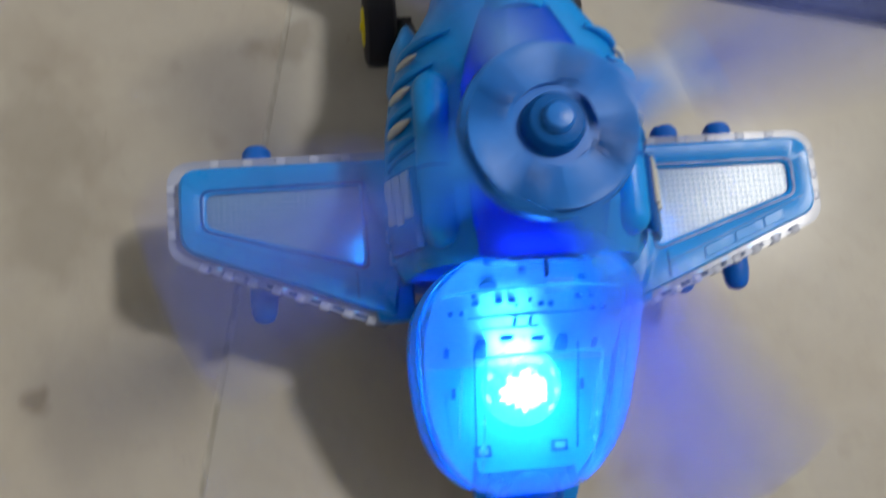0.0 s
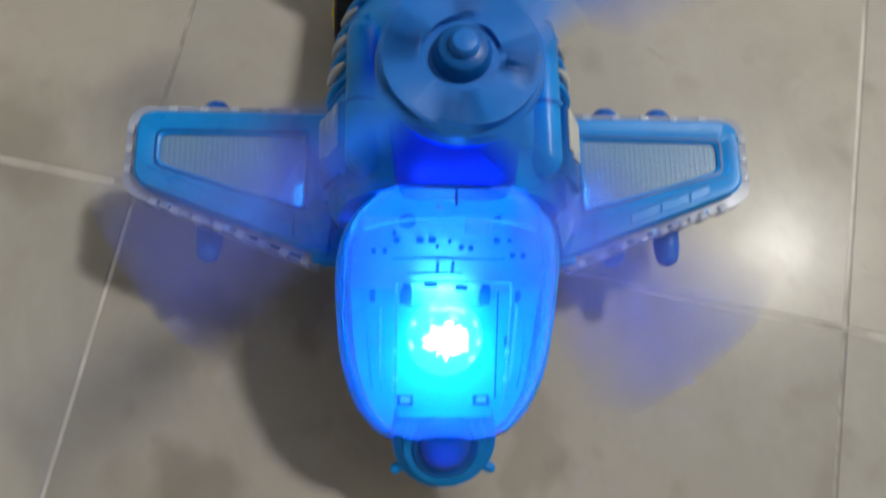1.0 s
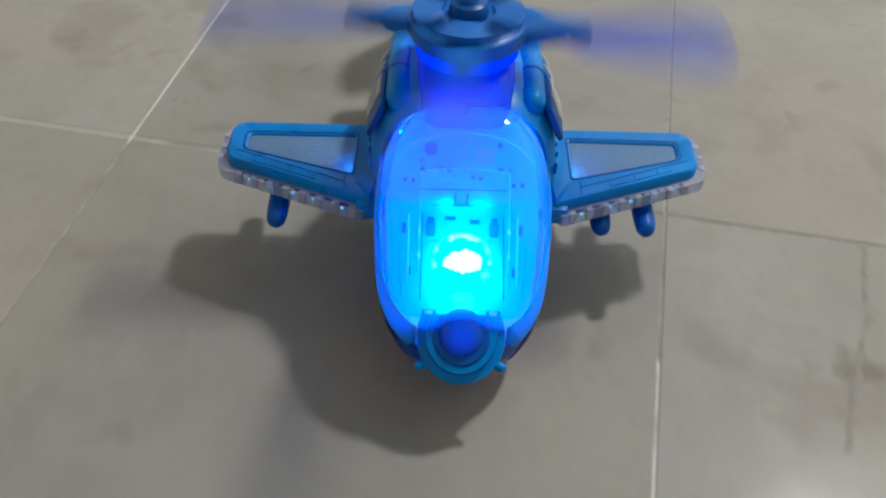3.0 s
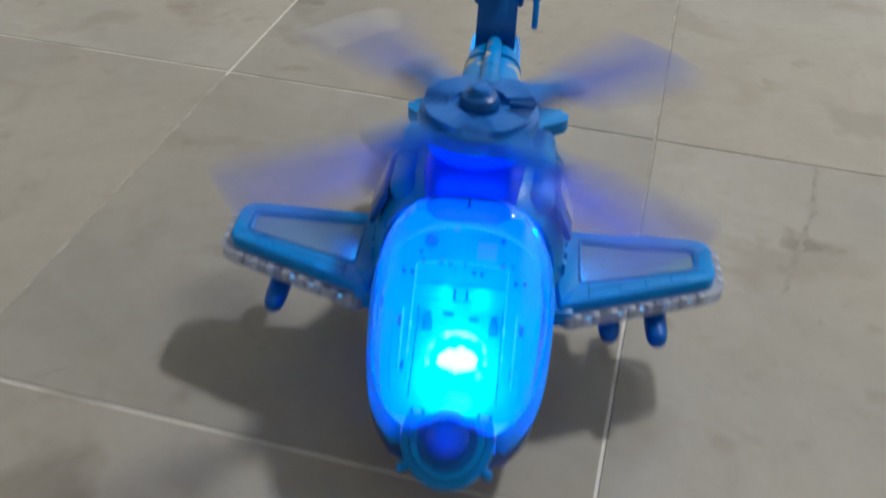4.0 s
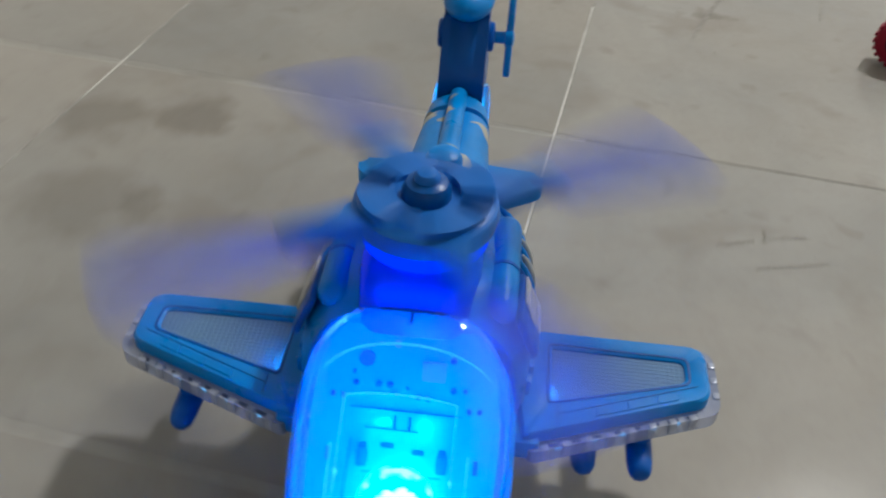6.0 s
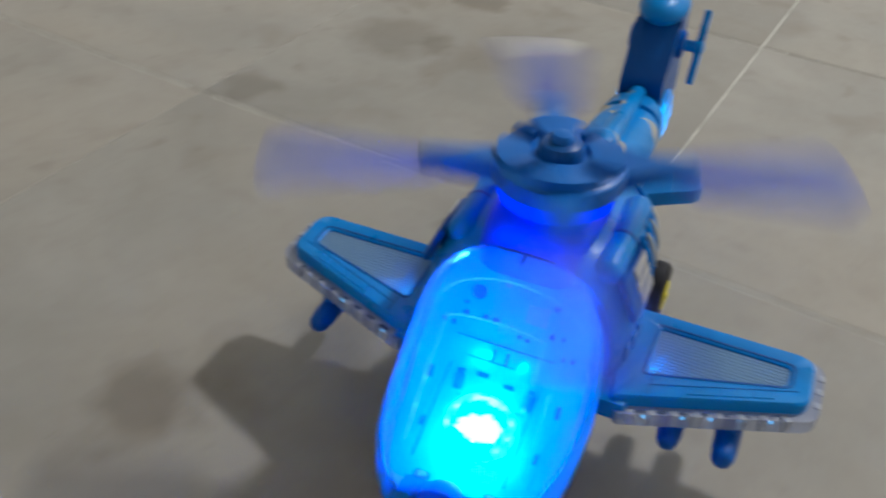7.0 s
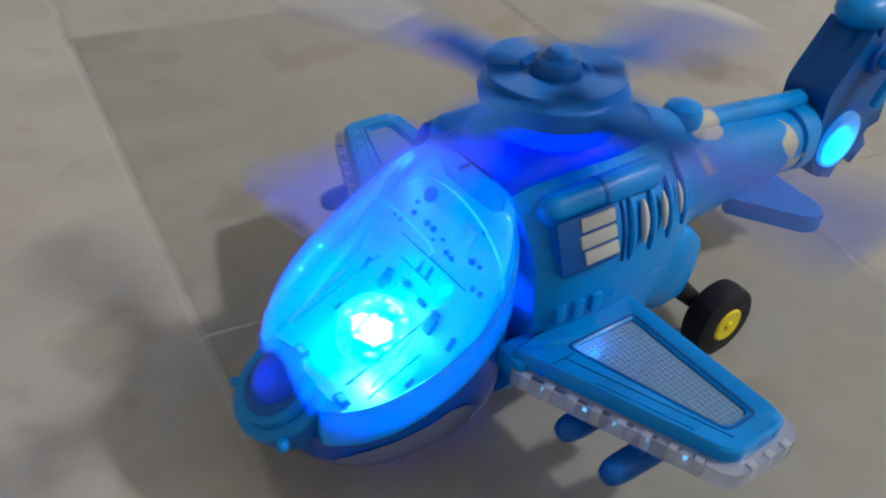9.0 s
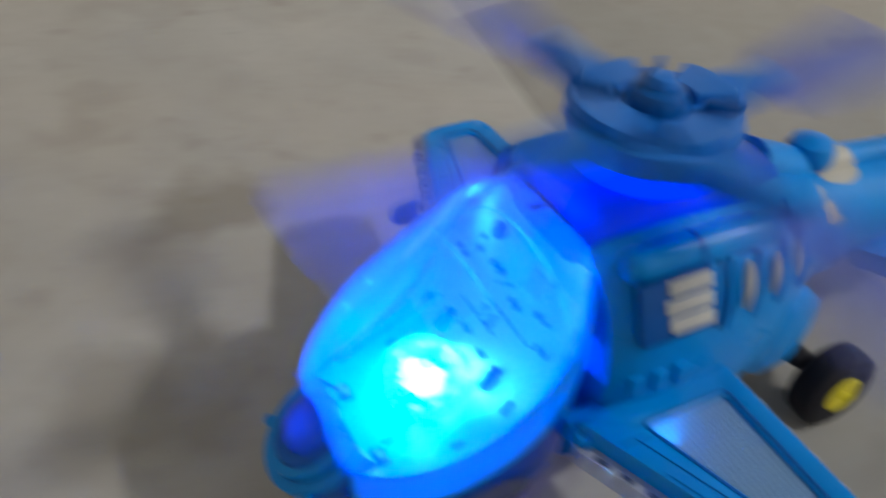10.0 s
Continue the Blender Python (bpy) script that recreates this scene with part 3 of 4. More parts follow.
    # reflections sparkling on the dome, put in as small glowing beads
    for a, up, size, long in ((75, 48, 0.0008, 0.0022), (98, 52, 0.0006, 0.0016), (118, 42, 0.0010, 0.0012), (52, 40, 0.0008, 0.0010), (20, 28, 0.0006, 0.0012), (-12, 22, 0.0008, 0.0008), (160, 26, 0.0007, 0.0010), (196, 18, 0.0006, 0.0014), (-40, 15, 0.0007, 0.0012), (140, 60, 0.0005, 0.0008), (62, 64, 0.0006, 0.0014)):
        ca, sa, cu, su = math.cos(radians(a)), math.sin(radians(a)), math.cos(radians(up)), math.sin(radians(up))
        at = Matrix.Translation((0.0128 * cu * ca, -0.0695 + 0.0128 * cu * sa, 0.0450 + 0.0135 * su)) @ Matrix.Rotation(radians(a + 90), 4, "Z")
        part("dome_glint", lathe([(size * 0.25, -size * 1.3), (size * 1.3, 0.0), (size * 0.25, size * 1.3)], 8, at @ Matrix.Diagonal((long / size, 0.9, 0.9, 1))), DOME_GLINT, dome, "tiny glowing bead standing in for a reflection")


def build_nose():
    m = Matrix.Translation((0, -0.1022, 0.0375)) @ Matrix.Rotation(radians(37), 4, "X") @ Matrix.Diagonal((0.88, 0.94, 0.96, 1))
    def lower(bm, cut=0.009):
        """Keeps what lies below the canopy's edge."""
        bm.transform(m.inverted())
        bmesh.ops.bisect_plane(bm, geom=bm.verts[:] + bm.edges[:] + bm.faces[:], plane_co=(0, cut, 0), plane_no=(0, 1, 0), clear_outer=True)
        bm.transform(m)
        return bm

    nose = part("nose", lower(lathe([(0.0120, -0.020), (0.0180, -0.013), (0.0207, -0.005), (0.0208, 0.0010), (0.0203, 0.0032), (0.0186, 0.0040), (0.0172, 0.0030), (0.0166, 0.0058), (0.0158, 0.0068), (0.0138, 0.0062), (0.0132, 0.0088), (0.0122, 0.0096), (0.004, 0.0096)], 40, m)), DEEP_BLUE, heli, "stepped round blue nose")
    part("nose_ring", lower(lathe([(0.0184, 0.0030), (0.0206, 0.0028), (0.0202, 0.0050), (0.0188, 0.0052)], 40, m)), SKY_BLUE, nose)
    part("nose_ring", lower(lathe([(0.0138, 0.0060), (0.0164, 0.0060), (0.0160, 0.0084), (0.0144, 0.0086)], 40, m)), SKY_BLUE, nose)
    part("nose_dome", lathe([(0.0104, 0.0085), (0.0103, 0.0104), (0.0093, 0.0124), (0.0072, 0.0139), (0.0040, 0.0148), (0.0006, 0.0150)], 32, m @ Matrix.Translation((0, 0.0015, -0.0010))), NOSE_CAP, nose, "translucent blue nose cap")
    # glow disc added out of sight so the cap looks lit
    part("nose_fill", lathe([(0.002, 0.0100), (0.0050, 0.0105), (0.0050, 0.0112), (0.002, 0.0117)], 16, m), NOSE_FILL, nose, "unseen blue fill disc added inside the nose cap")
    for s in (1, -1):
        part("nose_pin", capsule((s * 0.0130, -0.1120, 0.0330), (s * 0.0185, -0.1145, 0.0325), 0.0020, 10), SKY_BLUE, nose)


FUSE = [(-0.0335, 0.0372, 0.0105, 0.1015, 3.0), (-0.028, 0.0405, 0.0105, 0.1040, 3.0), (-0.018, 0.0415, 0.0105, 0.1060, 3.0), (0.0, 0.0415, 0.0115, 0.1070, 3.0), (0.018, 0.0402, 0.0150, 0.1055, 2.9), (0.030, 0.0378, 0.0200, 0.1030, 2.8), (0.040, 0.0338, 0.0260, 0.1000, 2.7), (0.048, 0.0280, 0.0330, 0.0970, 2.6), (0.055, 0.0238, 0.0390, 0.0945, 2.5), (0.062, 0.0215, 0.0430, 0.0925, 2.5)]


def side_of(y, z):
    """Half width of the fuselage at y and height z."""
    for a, b in zip(FUSE, FUSE[1:]):
        if y <= b[0]:
            f = (y - a[0]) / (b[0] - a[0])
            hw, zb, zt, p = (a[i] + (b[i] - a[i]) * f for i in (1, 2, 3, 4))
            v = min(0.999, abs(z - (zb + zt) / 2) / ((zt - zb) / 2))
            return hw * (1 - v ** p) ** (1 / p)
    return 0.02


def camo_material():
    m = SKY_BLUE.copy()
    m.name = "camouflaged_blue_plastic"
    nt = m.node_tree
    p = nt.nodes["Principled BSDF"]
    base = p.inputs["Base Color"].links[0].from_socket
    co = nt.nodes.new("ShaderNodeTexCoord").outputs["Object"]
    warp = node(nt, "ShaderNodeTexNoise", Scale=70.0, Detail=1.0)
    nt.links.new(co, warp.inputs["Vector"])
    sep = nt.nodes.new("ShaderNodeSeparateXYZ")
    nt.links.new(co, sep.inputs[0])
    total = None
    for mid, half in ((0.0760, 0.0085), (0.1290, 0.0060)):
        a = nt.nodes.new("ShaderNodeMath")
        a.operation = "MULTIPLY_ADD"
        nt.links.new(warp.outputs[0], a.inputs[0])
        a.inputs[1].default_value = 0.030
        a.inputs[2].default_value = -0.015 - mid
        b = nt.nodes.new("ShaderNodeMath")
        nt.links.new(sep.outputs[1], b.inputs[0]), nt.links.new(a.outputs[0], b.inputs[1])
        c = nt.nodes.new("ShaderNodeMath")
        c.operation = "COMPARE"
        nt.links.new(b.outputs[0], c.inputs[0])
        c.inputs[1].default_value, c.inputs[2].default_value = 0.0, half
        if total is None:
            total = c.outputs[0]
        else:
            d = nt.nodes.new("ShaderNodeMath")
            d.operation = "MAXIMUM"
            nt.links.new(total, d.inputs[0]), nt.links.new(c.outputs[0], d.inputs[1])
            total = d.outputs[0]
    gate = nt.nodes.new("ShaderNodeMath")
    gate.operation = "MULTIPLY"
    nt.links.new(total, gate.inputs[0])
    nt.links.new(ramp(nt, noise_tex(nt, 42.0, 1.0, 0.4, co, 0.5), 0.48, 0.51), gate.inputs[1])
    nt.links.new(mix_rgb(nt, gate.outputs[0], base, (0.44, 0.42, 0.35)), p.inputs["Base Color"])
    return m


def build_fuselage():
    fus = part("fuselage", loft([oval(*s, n=56) for s in FUSE]), SKY_BLUE, heli, "rounded sky blue plastic fuselage")
    # mast fairing under the rotor
    part("mast_fairing", loft([oval(*s) for s in ((-0.0345, 0.0165, 0.090, 0.1030, 3.5), (-0.032, 0.0185, 0.090, 0.1060, 3.5), (-0.018, 0.0205, 0.090, 0.1130, 3.5), (0.002, 0.0215, 0.090, 0.1160, 3), (0.018, 0.0200, 0.090, 0.1140, 3), (0.032, 0.0160, 0.086, 0.1090, 2.6), (0.044, 0.0120, 0.084, 0.1020, 2.4))]), FAIRING, heli, "translucent blue engine fairing lit from inside")
    part("fairing_led", box(-0.012, -0.0305, 0.1030, 0.012, -0.0170, 0.1036, 0.0002), LED_DEEP, bpy.data.objects["mast_fairing"], "blue diode strip")
    part("fairing_led", box(-0.008, -0.013, 0.1085, 0.008, 0.012, 0.1095, 0.0003), LED_DEEP, bpy.data.objects["mast_fairing"], "blue diode strip")
    # added glow ring that stands for the blue light below the hub
    part("mast_fill", lathe([(0.0150, 0.1120), (0.0222, 0.1120), (0.0222, 0.1172), (0.0150, 0.1172)], 36, Matrix.Translation((0, -0.003, 0))), MAST_FILL, bpy.data.objects["mast_fairing"], "blue glow ring added round the rotor mast")
    for s in (1, -1):
        pod = part("engine_pod", capsule((s * 0.0285, -0.0290, 0.0985), (s * 0.0285, 0.0240, 0.0995), 0.0056, 18), SKY_BLUE, heli, "round blue engine pod on the shoulder")
        part("pod_band", tube([(s * 0.0285, -0.0060, 0.0989), (s * 0.0285, -0.0046, 0.0989)], 0.0059, 18), DEEP_BLUE, pod)
        # window block with three pale bars
        lean = Matrix.Translation((s * 0.0330, 0, 0.0985)) @ Matrix.Rotation(radians(-s * 23), 4, "Y")
        xs = sorted((0.0, s * 0.0034))
        block = part("side_window", box(xs[0], -0.0290, -0.0185, xs[1], -0.0035, -0.0002, 0.0022), FIN_BLUE, fus, "dark blue window block with pale bars")
        block.data.transform(lean)
        xs = sorted((s * 0.0030, s * 0.0041))
        for k in range(3):
            z0 = -0.0166 + k * 0.0054
            bar = part("window_bar", box(xs[0], -0.0205 + 0.0010 * abs(k - 1), z0, xs[1], -0.0050, z0 + 0.0045, 0.0007), CREAM, block)
            bar.data.transform(lean)
        # ribs and pale vents behind the window
        for k in range(4):
            y = 0.0025 + k * 0.0105
            pts = [(s * (side_of(y, z) + 0.0002), y + (z - 0.07) * 0.12, z) for z in np.linspace(0.0770, 0.0985, 9)]
            part("rib", tube(pts, [0.0005, 0.0010, 0.0014, 0.0015, 0.0015, 0.0015, 0.0014, 0.0010, 0.0005], 10), SKY_BLUE, fus)
            if k < 3:
                yv = y + 0.0054
                pts = [(s * (side_of(yv, z) + 0.0012), yv + (z - 0.07) * 0.12, z) for z in np.linspace(0.0815 + k * 0.0012, 0.0950 - k * 0.0006, 7)]
                part("vent", tube(pts, [f * (1 - 0.16 * k) for f in (0.0005, 0.0010, 0.0013, 0.0015, 0.0015, 0.0012, 0.0005)], 10), CREAM, fus)
        pts = [(s * (side_of(-0.001, z) + 0.0001), -0.001 + (z - 0.07) * 0.10, z) for z in np.linspace(0.0780, 0.0990, 9)]
        part("panel_seam", tube(pts, 0.0007, 8), FIN_BLUE, fus)
        # small teeth below the window
        for k in range(3):
            y = -0.028 + k * 0.0075
            xs = side_of(y, 0.066)
            part("tooth", box(min(s * (xs - 0.001), s * (xs + 0.0016)), y, 0.0625, max(s * (xs - 0.001), s * (xs + 0.0016)), y + 0.0045, 0.0695, 0.0008), SKY_BLUE, fus)
        # rear sponson that holds the wheel leg
        part("sponson", loft([oval(*q, n=24) for q in ((0.026, 0.006, 0.040, 0.070, 2.4), (0.036, 0.008, 0.034, 0.074, 2.4), (0.048, 0.006, 0.034, 0.068, 2.4), (0.056, 0.002, 0.040, 0.060, 2.4))]), SKY_BLUE, fus).data.transform(Matrix.Translation((s * 0.030, 0, 0)))


def build_tail():
    camo = camo_material()
    boom = part("tail_boom", loft([oval(*s, n=40) for s in ((0.054, 0.0215, 0.0440, 0.0930, 2.5), (0.070, 0.0202, 0.0460, 0.0905, 2.5), (0.100, 0.0185, 0.0490, 0.0860, 2.5), (0.130, 0.0165, 0.0515, 0.0815, 2.5), (0.1335, 0.0165, 0.0515, 0.0810, 2.5), (0.1345, 0.0150, 0.0530, 0.0795, 2.5), (0.1360, 0.0150, 0.0530, 0.0795, 2.5), (0.1370, 0.0165, 0.0505, 0.0815, 2.5), (0.1470, 0.0155, 0.0480, 0.0815, 2.5), (0.1560, 0.0105, 0.0480, 0.0780, 2.5))]), camo, heli, "blue tail boom with pale camouflage patches")
    part("spine", tube([(0, 0.040, 0.0960), (0, 0.066, 0.0885), (0, 0.090, 0.0870), (0, 0.120, 0.0845), (0, 0.146, 0.0820), (0, 0.150, 0.080)], [0.010, 0.0070, 0.0050, 0.0045, 0.0042, 0.003], 18), camo, boom)
    knob = part("tail_knob", lathe([(0.0050, -0.004), (0.0050, 0.004), (0.0074, 0.0050), (0.0080, 0.0065), (0.0078, 0.0100), (0.0066, 0.0126), (0.0035, 0.0140), (0.0004, 0.0143)], 28, Matrix.Translation((0.0, 0.0680, 0.0862))), SKY_BLUE, heli, "round blue knob on the tail boom")
    for s in (1, -1):
        o = rounded([(s * 0.0140, 0.0880), (s * 0.0445, 0.1080), (s * 0.0445, 0.1185), (s * 0.0140, 0.1225)], [0.002, 0.011, 0.009, 0.002], 8)
        part("stabiliser", plate(o, 0.0512, 0.0588, 0.0026, 4), SKY_BLUE, heli, "small blue tail stabiliser")
    # upright fin, slanted back
    prof = rounded([(0.1510, 0.0870), (0.1710, 0.1150), (0.1930, 0.1160), (0.1990, 0.0880), (0.2030, 0.0550), (0.1840, 0.0360), (0.1600, 0.0440), (0.1525, 0.0580)], [0.012, 0.006, 0.006, 0.03, 0.014, 0.014, 0.012, 0.012])
    fin = part("tail_fin", plate(prof, -0.0112, 0.0112, 0.0106, 9, Matrix(((0, 0, 1, 0), (1, 0, 0, 0), (0, 1, 0, 0), (0, 0, 0, 1)))), FIN_BLUE, heli, "dark blue slanted tail fin", sharp=70)
    bm = bmesh.new()
    bmesh.ops.create_uvsphere(bm, u_segments=32, v_segments=18, radius=1.0, matrix=Matrix.Translation((0.0, 0.1810, 0.1170)) @ Matrix.Rotation(radians(-4), 4, "X") @ Matrix.Diagonal((0.0128, 0.0212, 0.0092, 1)))
    part("fin_cap", bm, SKY_BLUE, fin, "rounded sky blue fin cap")
    for s in (1, -1):
        m = Matrix.Translation((s * 0.0108, 0.1700, 0.0610)) @ Matrix.Rotation(radians(s * 90), 4, "Y")
        lens = part("tail_lamp", lathe([(0.0140, 0.0), (0.0137, 0.0022), (0.0112, 0.0034), (0.006, 0.0042), (0.001, 0.0044)], 30, m), TAIL_LENS, fin, "clear round tail lamp glowing cyan")
        part("tail_led", lathe([(0.0100, 0.0002), (0.0085, 0.0008), (0.001, 0.0010)], 24, m @ Matrix.Translation((0.003, 0.0, 0.0))), LED_TAIL, lens)
        part("axle_cap", lathe([(0.0075, 0.0), (0.0075, 0.0022), (0.0064, 0.0032), (0.003, 0.0034)], 20, Matrix.Translation((s * 0.0110, 0.1790, 0.0985)) @ Matrix.Rotation(radians(s * 90), 4, "Y")), DEEP_BLUE, fin)
    rot = part("tail_rotor", lathe([(0.0030, 0), (0.0030, 0.0060), (0.0046, 0.0062), (0.0046, 0.0098), (0.002, 0.0108)], 16, Matrix.Translation((0.0135, 0.1790, 0.0985)) @ Matrix.Rotation(radians(90), 4, "Y")), SKY_BLUE, heli, "small two-bladed tail rotor")
    for k in (0, 180):
        m = Matrix.Translation((0.0218, 0.1790, 0.0985)) @ Matrix.Rotation(radians(-30 + k), 4, "X")
        part("tail_blade", box(-0.0018, -0.0036, 0.003, 0.0018, 0.0032, 0.0195, 0.0014), SKY_BLUE, rot).data.transform(m)


def build_wing(s):
    out = lambda pts: [(s * x, y) for x, y in pts]
    outer = out(rounded([(0.0340, 0.0132), (0.1132, 0.0132), (0.1132, -0.0195), (0.0430, -0.0475)], [0.001, 0.009, 0.009, 0.003]))
    blue = out(rounded([(0.0330, 0.0095), (0.1088, 0.0095), (0.1088, -0.0172), (0.0405, -0.0442)], [0.001, 0.007, 0.008, 0.002]))
    blue_in = out(rounded([(0.0340, 0.0085), (0.1078, 0.0085), (0.1078, -0.0167), (0.0415, -0.0430)], [0.001, 0.007, 0.008, 0.002]))
    hole = out(rounded([(0.0500, 0.0008), (0.1000, 0.0004), (0.1000, -0.0103), (0.0500, -0.0263)], [0.0015, 0.003, 0.004, 0.002]))
    lip = out(rounded([(0.0492, 0.0017), (0.1010, 0.0013), (0.1010, -0.0110), (0.0492, -0.0275)], [0.0015, 0.003, 0.004, 0.002]))
    rings = [[(x, y, z) for x, y in o] for o, z in ((blue, 0.0525), (blue, 0.0585), (blue_in, 0.0596), (lip, 0.0596), (hole, 0.0589), (hole, 0.0540))]
    groove = out(rounded([(0.0484, 0.0026), (0.1019, 0.0021), (0.1019, -0.0117), (0.0484, -0.0287)], [0.002, 0.0035, 0.0045, 0.0025]))
    wing = part("wing", loft(rings, False, False), SKY_BLUE, heli, "stubby blue wing with a clear ribbed window")
    rim = part("wing_rim", frame_plate(outer, lip, 0.0485, 0.0545), CLEAR_RIM, wing, "clear plastic wing edge strip")
    part("window_groove", frame_plate(groove, lip, 0.0592, 0.0598), FIN_BLUE, wing, "dark groove round the window")
    for x0, x1, d in ((0.0530, 0.1040, 0.0060),):
        yb = lambda x: -0.0430 + (x - 0.0415) * 0.0263 / 0.0663 + d
        part("flap_seam", plate([(s * x0, yb(x0)), (s * x1, yb(x1)), (s * x1, yb(x1) + 0.0003), (s * x0, yb(x0) + 0.0003)], 0.0590, 0.0598), FIN_BLUE, wing, smooth=False)
    # raised clear studs along the edge strip
    def studs(a, b, n, name):
        a, b = Vector(a), Vector(b)
        for i in range(n):
            p = a.lerp(b, (i + 0.5) / n)
            ang = math.atan2(b.y - a.y, b.x - a.x)
            m = Matrix.Translation((s * p.x, p.y, 0.0515)) @ Matrix.Rotation(s * ang, 4, "Z")
            part(name, box(-0.0016, -0.0014, -0.0022, 0.0016, 0.0014, 0.0036, 0.0006), CLEAR_STUD, rim).data.transform(m)
    a, b = Vector((0.0450, -0.0452)), Vector((0.1060, -0.0209))
    for i in range(8):
        c = a.lerp(b, (i + 1.0) / 8.6)
        m = Matrix.Translation((s * c.x, c.y, 0.0545)) @ Matrix.Rotation(s * math.atan2(b.y - a.y, b.x - a.x), 4, "Z")
        part("slot", box(-0.0021, -0.0007, -0.0008, 0.0021, 0.0006, 0.0003, 0.0002), SLOT_GREY, rim, "dark slot in the edge strip").data.transform(m)
    studs((0.0450, -0.0458), (0.1060, -0.0215), 8, "stud")
    studs((0.1118, -0.0150), (0.1118, 0.0080), 3, "stud")
    studs((0.1030, 0.0118), (0.0480, 0.0118), 5, "stud")
    lens_top = [(x, y, 0.0582) for x, y in hole]
    lens = part("wing_window", loft([[(x, y, 0.0500) for x, y in hole], lens_top]), CLEAR_LENS, wing, "clear ribbed wing window")
    # fine grid moulded on the window
    bm = bmesh.new()
    def bar(x0, y0, x1, y1):
        bmesh.ops.create_cube(bm, size=1.0, matrix=Matrix.LocRotScale((s * (x0 + x1) / 2, (y0 + y1) / 2, 0.0582), None, (abs(x1 - x0), abs(y1 - y0), 0.0004)))
    front = lambda x: -0.0255 + (x - 0.05) * (0.0157 / 0.05)
    for i in range(26):
        x = 0.0514 + i * 0.00185
        bar(x, front(x), x + 0.0005, 0.0)
    for k in range(13):
        y = -0.0013 - k * 0.00185
        xe = min(0.0993, 0.05 + (y + 0.0255) / (0.0157 / 0.05)) if y < -0.0098 else 0.0993
        if y < -0.0098:
            xe = min(0.0993, 0.05 + (y + 0.0255) * 0.05 / 0.0157)
            xe = 0.0993 if y > -0.0098 else max(0.053, xe)
            bar(0.0505, y, min(0.0993, xe), y + 0.0005)
        else:
            bar(0.0505, y, 0.0993, y + 0.0005)
    tagged(part("window_grid", bm, GRID, lens, smooth=False), kind="stuff")
    part("wing_led", box(min(s * 0.0506, s * 0.0530), -0.0240, 0.0504, max(s * 0.0506, s * 0.0530), -0.0165, 0.0545, 0.0003), LED_CYAN, lens, "glowing cyan diode")
    for f in (0.14, 0.36, 0.52, 0.68, 0.86):
        p = Vector((0.0450, -0.0440)).lerp(Vector((0.1060, -0.0195)), f)
        part("edge_led", box(s * p.x - 0.0007, p.y - 0.0004, 0.0502, s * p.x + 0.0007, p.y + 0.0004, 0.0514, 0.0002), LED_EDGE, rim, "tiny glowing diode")
    part("wing_plug", box(min(s * 0.034, s * 0.047), -0.0455, 0.0480, max(s * 0.034, s * 0.047), 0.0085, 0.0575, 0.003), SKY_BLUE, wing)
    # moulded flaps on the leading part
    for x0, x1 in ((0.0660, 0.0770), (0.0775, 0.0880), (0.0885, 0.0960)):
        yb = lambda x: -0.0430 + (x - 0.0415) * 0.0263 / 0.0663
        o = [(s * x0, yb(x0) + 0.0014), (s * x1, yb(x1) + 0.0014), (s * x1, yb(x1) + 0.0052), (s * x0, yb(x0) + 0.0052)]
        part("flap", plate(o, 0.0590, 0.0600, 0.0002, 1), SKY_BLUE, wing)
    part("wing_joint", box(min(s * 0.0525, s * 0.0530), -0.0375, 0.0590, max(s * 0.0525, s * 0.0530), -0.0285, 0.0598), PRINT, wing)
    for x in ((0.0845, 0.0640) if s > 0 else (0.0845,)):
        mis = part("missile", tube([(s * x, y, 0.0405) for y in (-0.0415, -0.0405, -0.0385, -0.034, 0.012, 0.0190, 0.0208)], [0.0012, 0.0032, 0.0042, 0.0048, 0.0054, 0.0050, 0.0035], 20), DEEP_BLUE, wing, "round-nosed blue missile under the wing")
        part("pylon", box(s * x - 0.0024, -0.030, 0.0430, s * x + 0.0024, 0.010, 0.0490, 0.0009), DEEP_BLUE, mis)


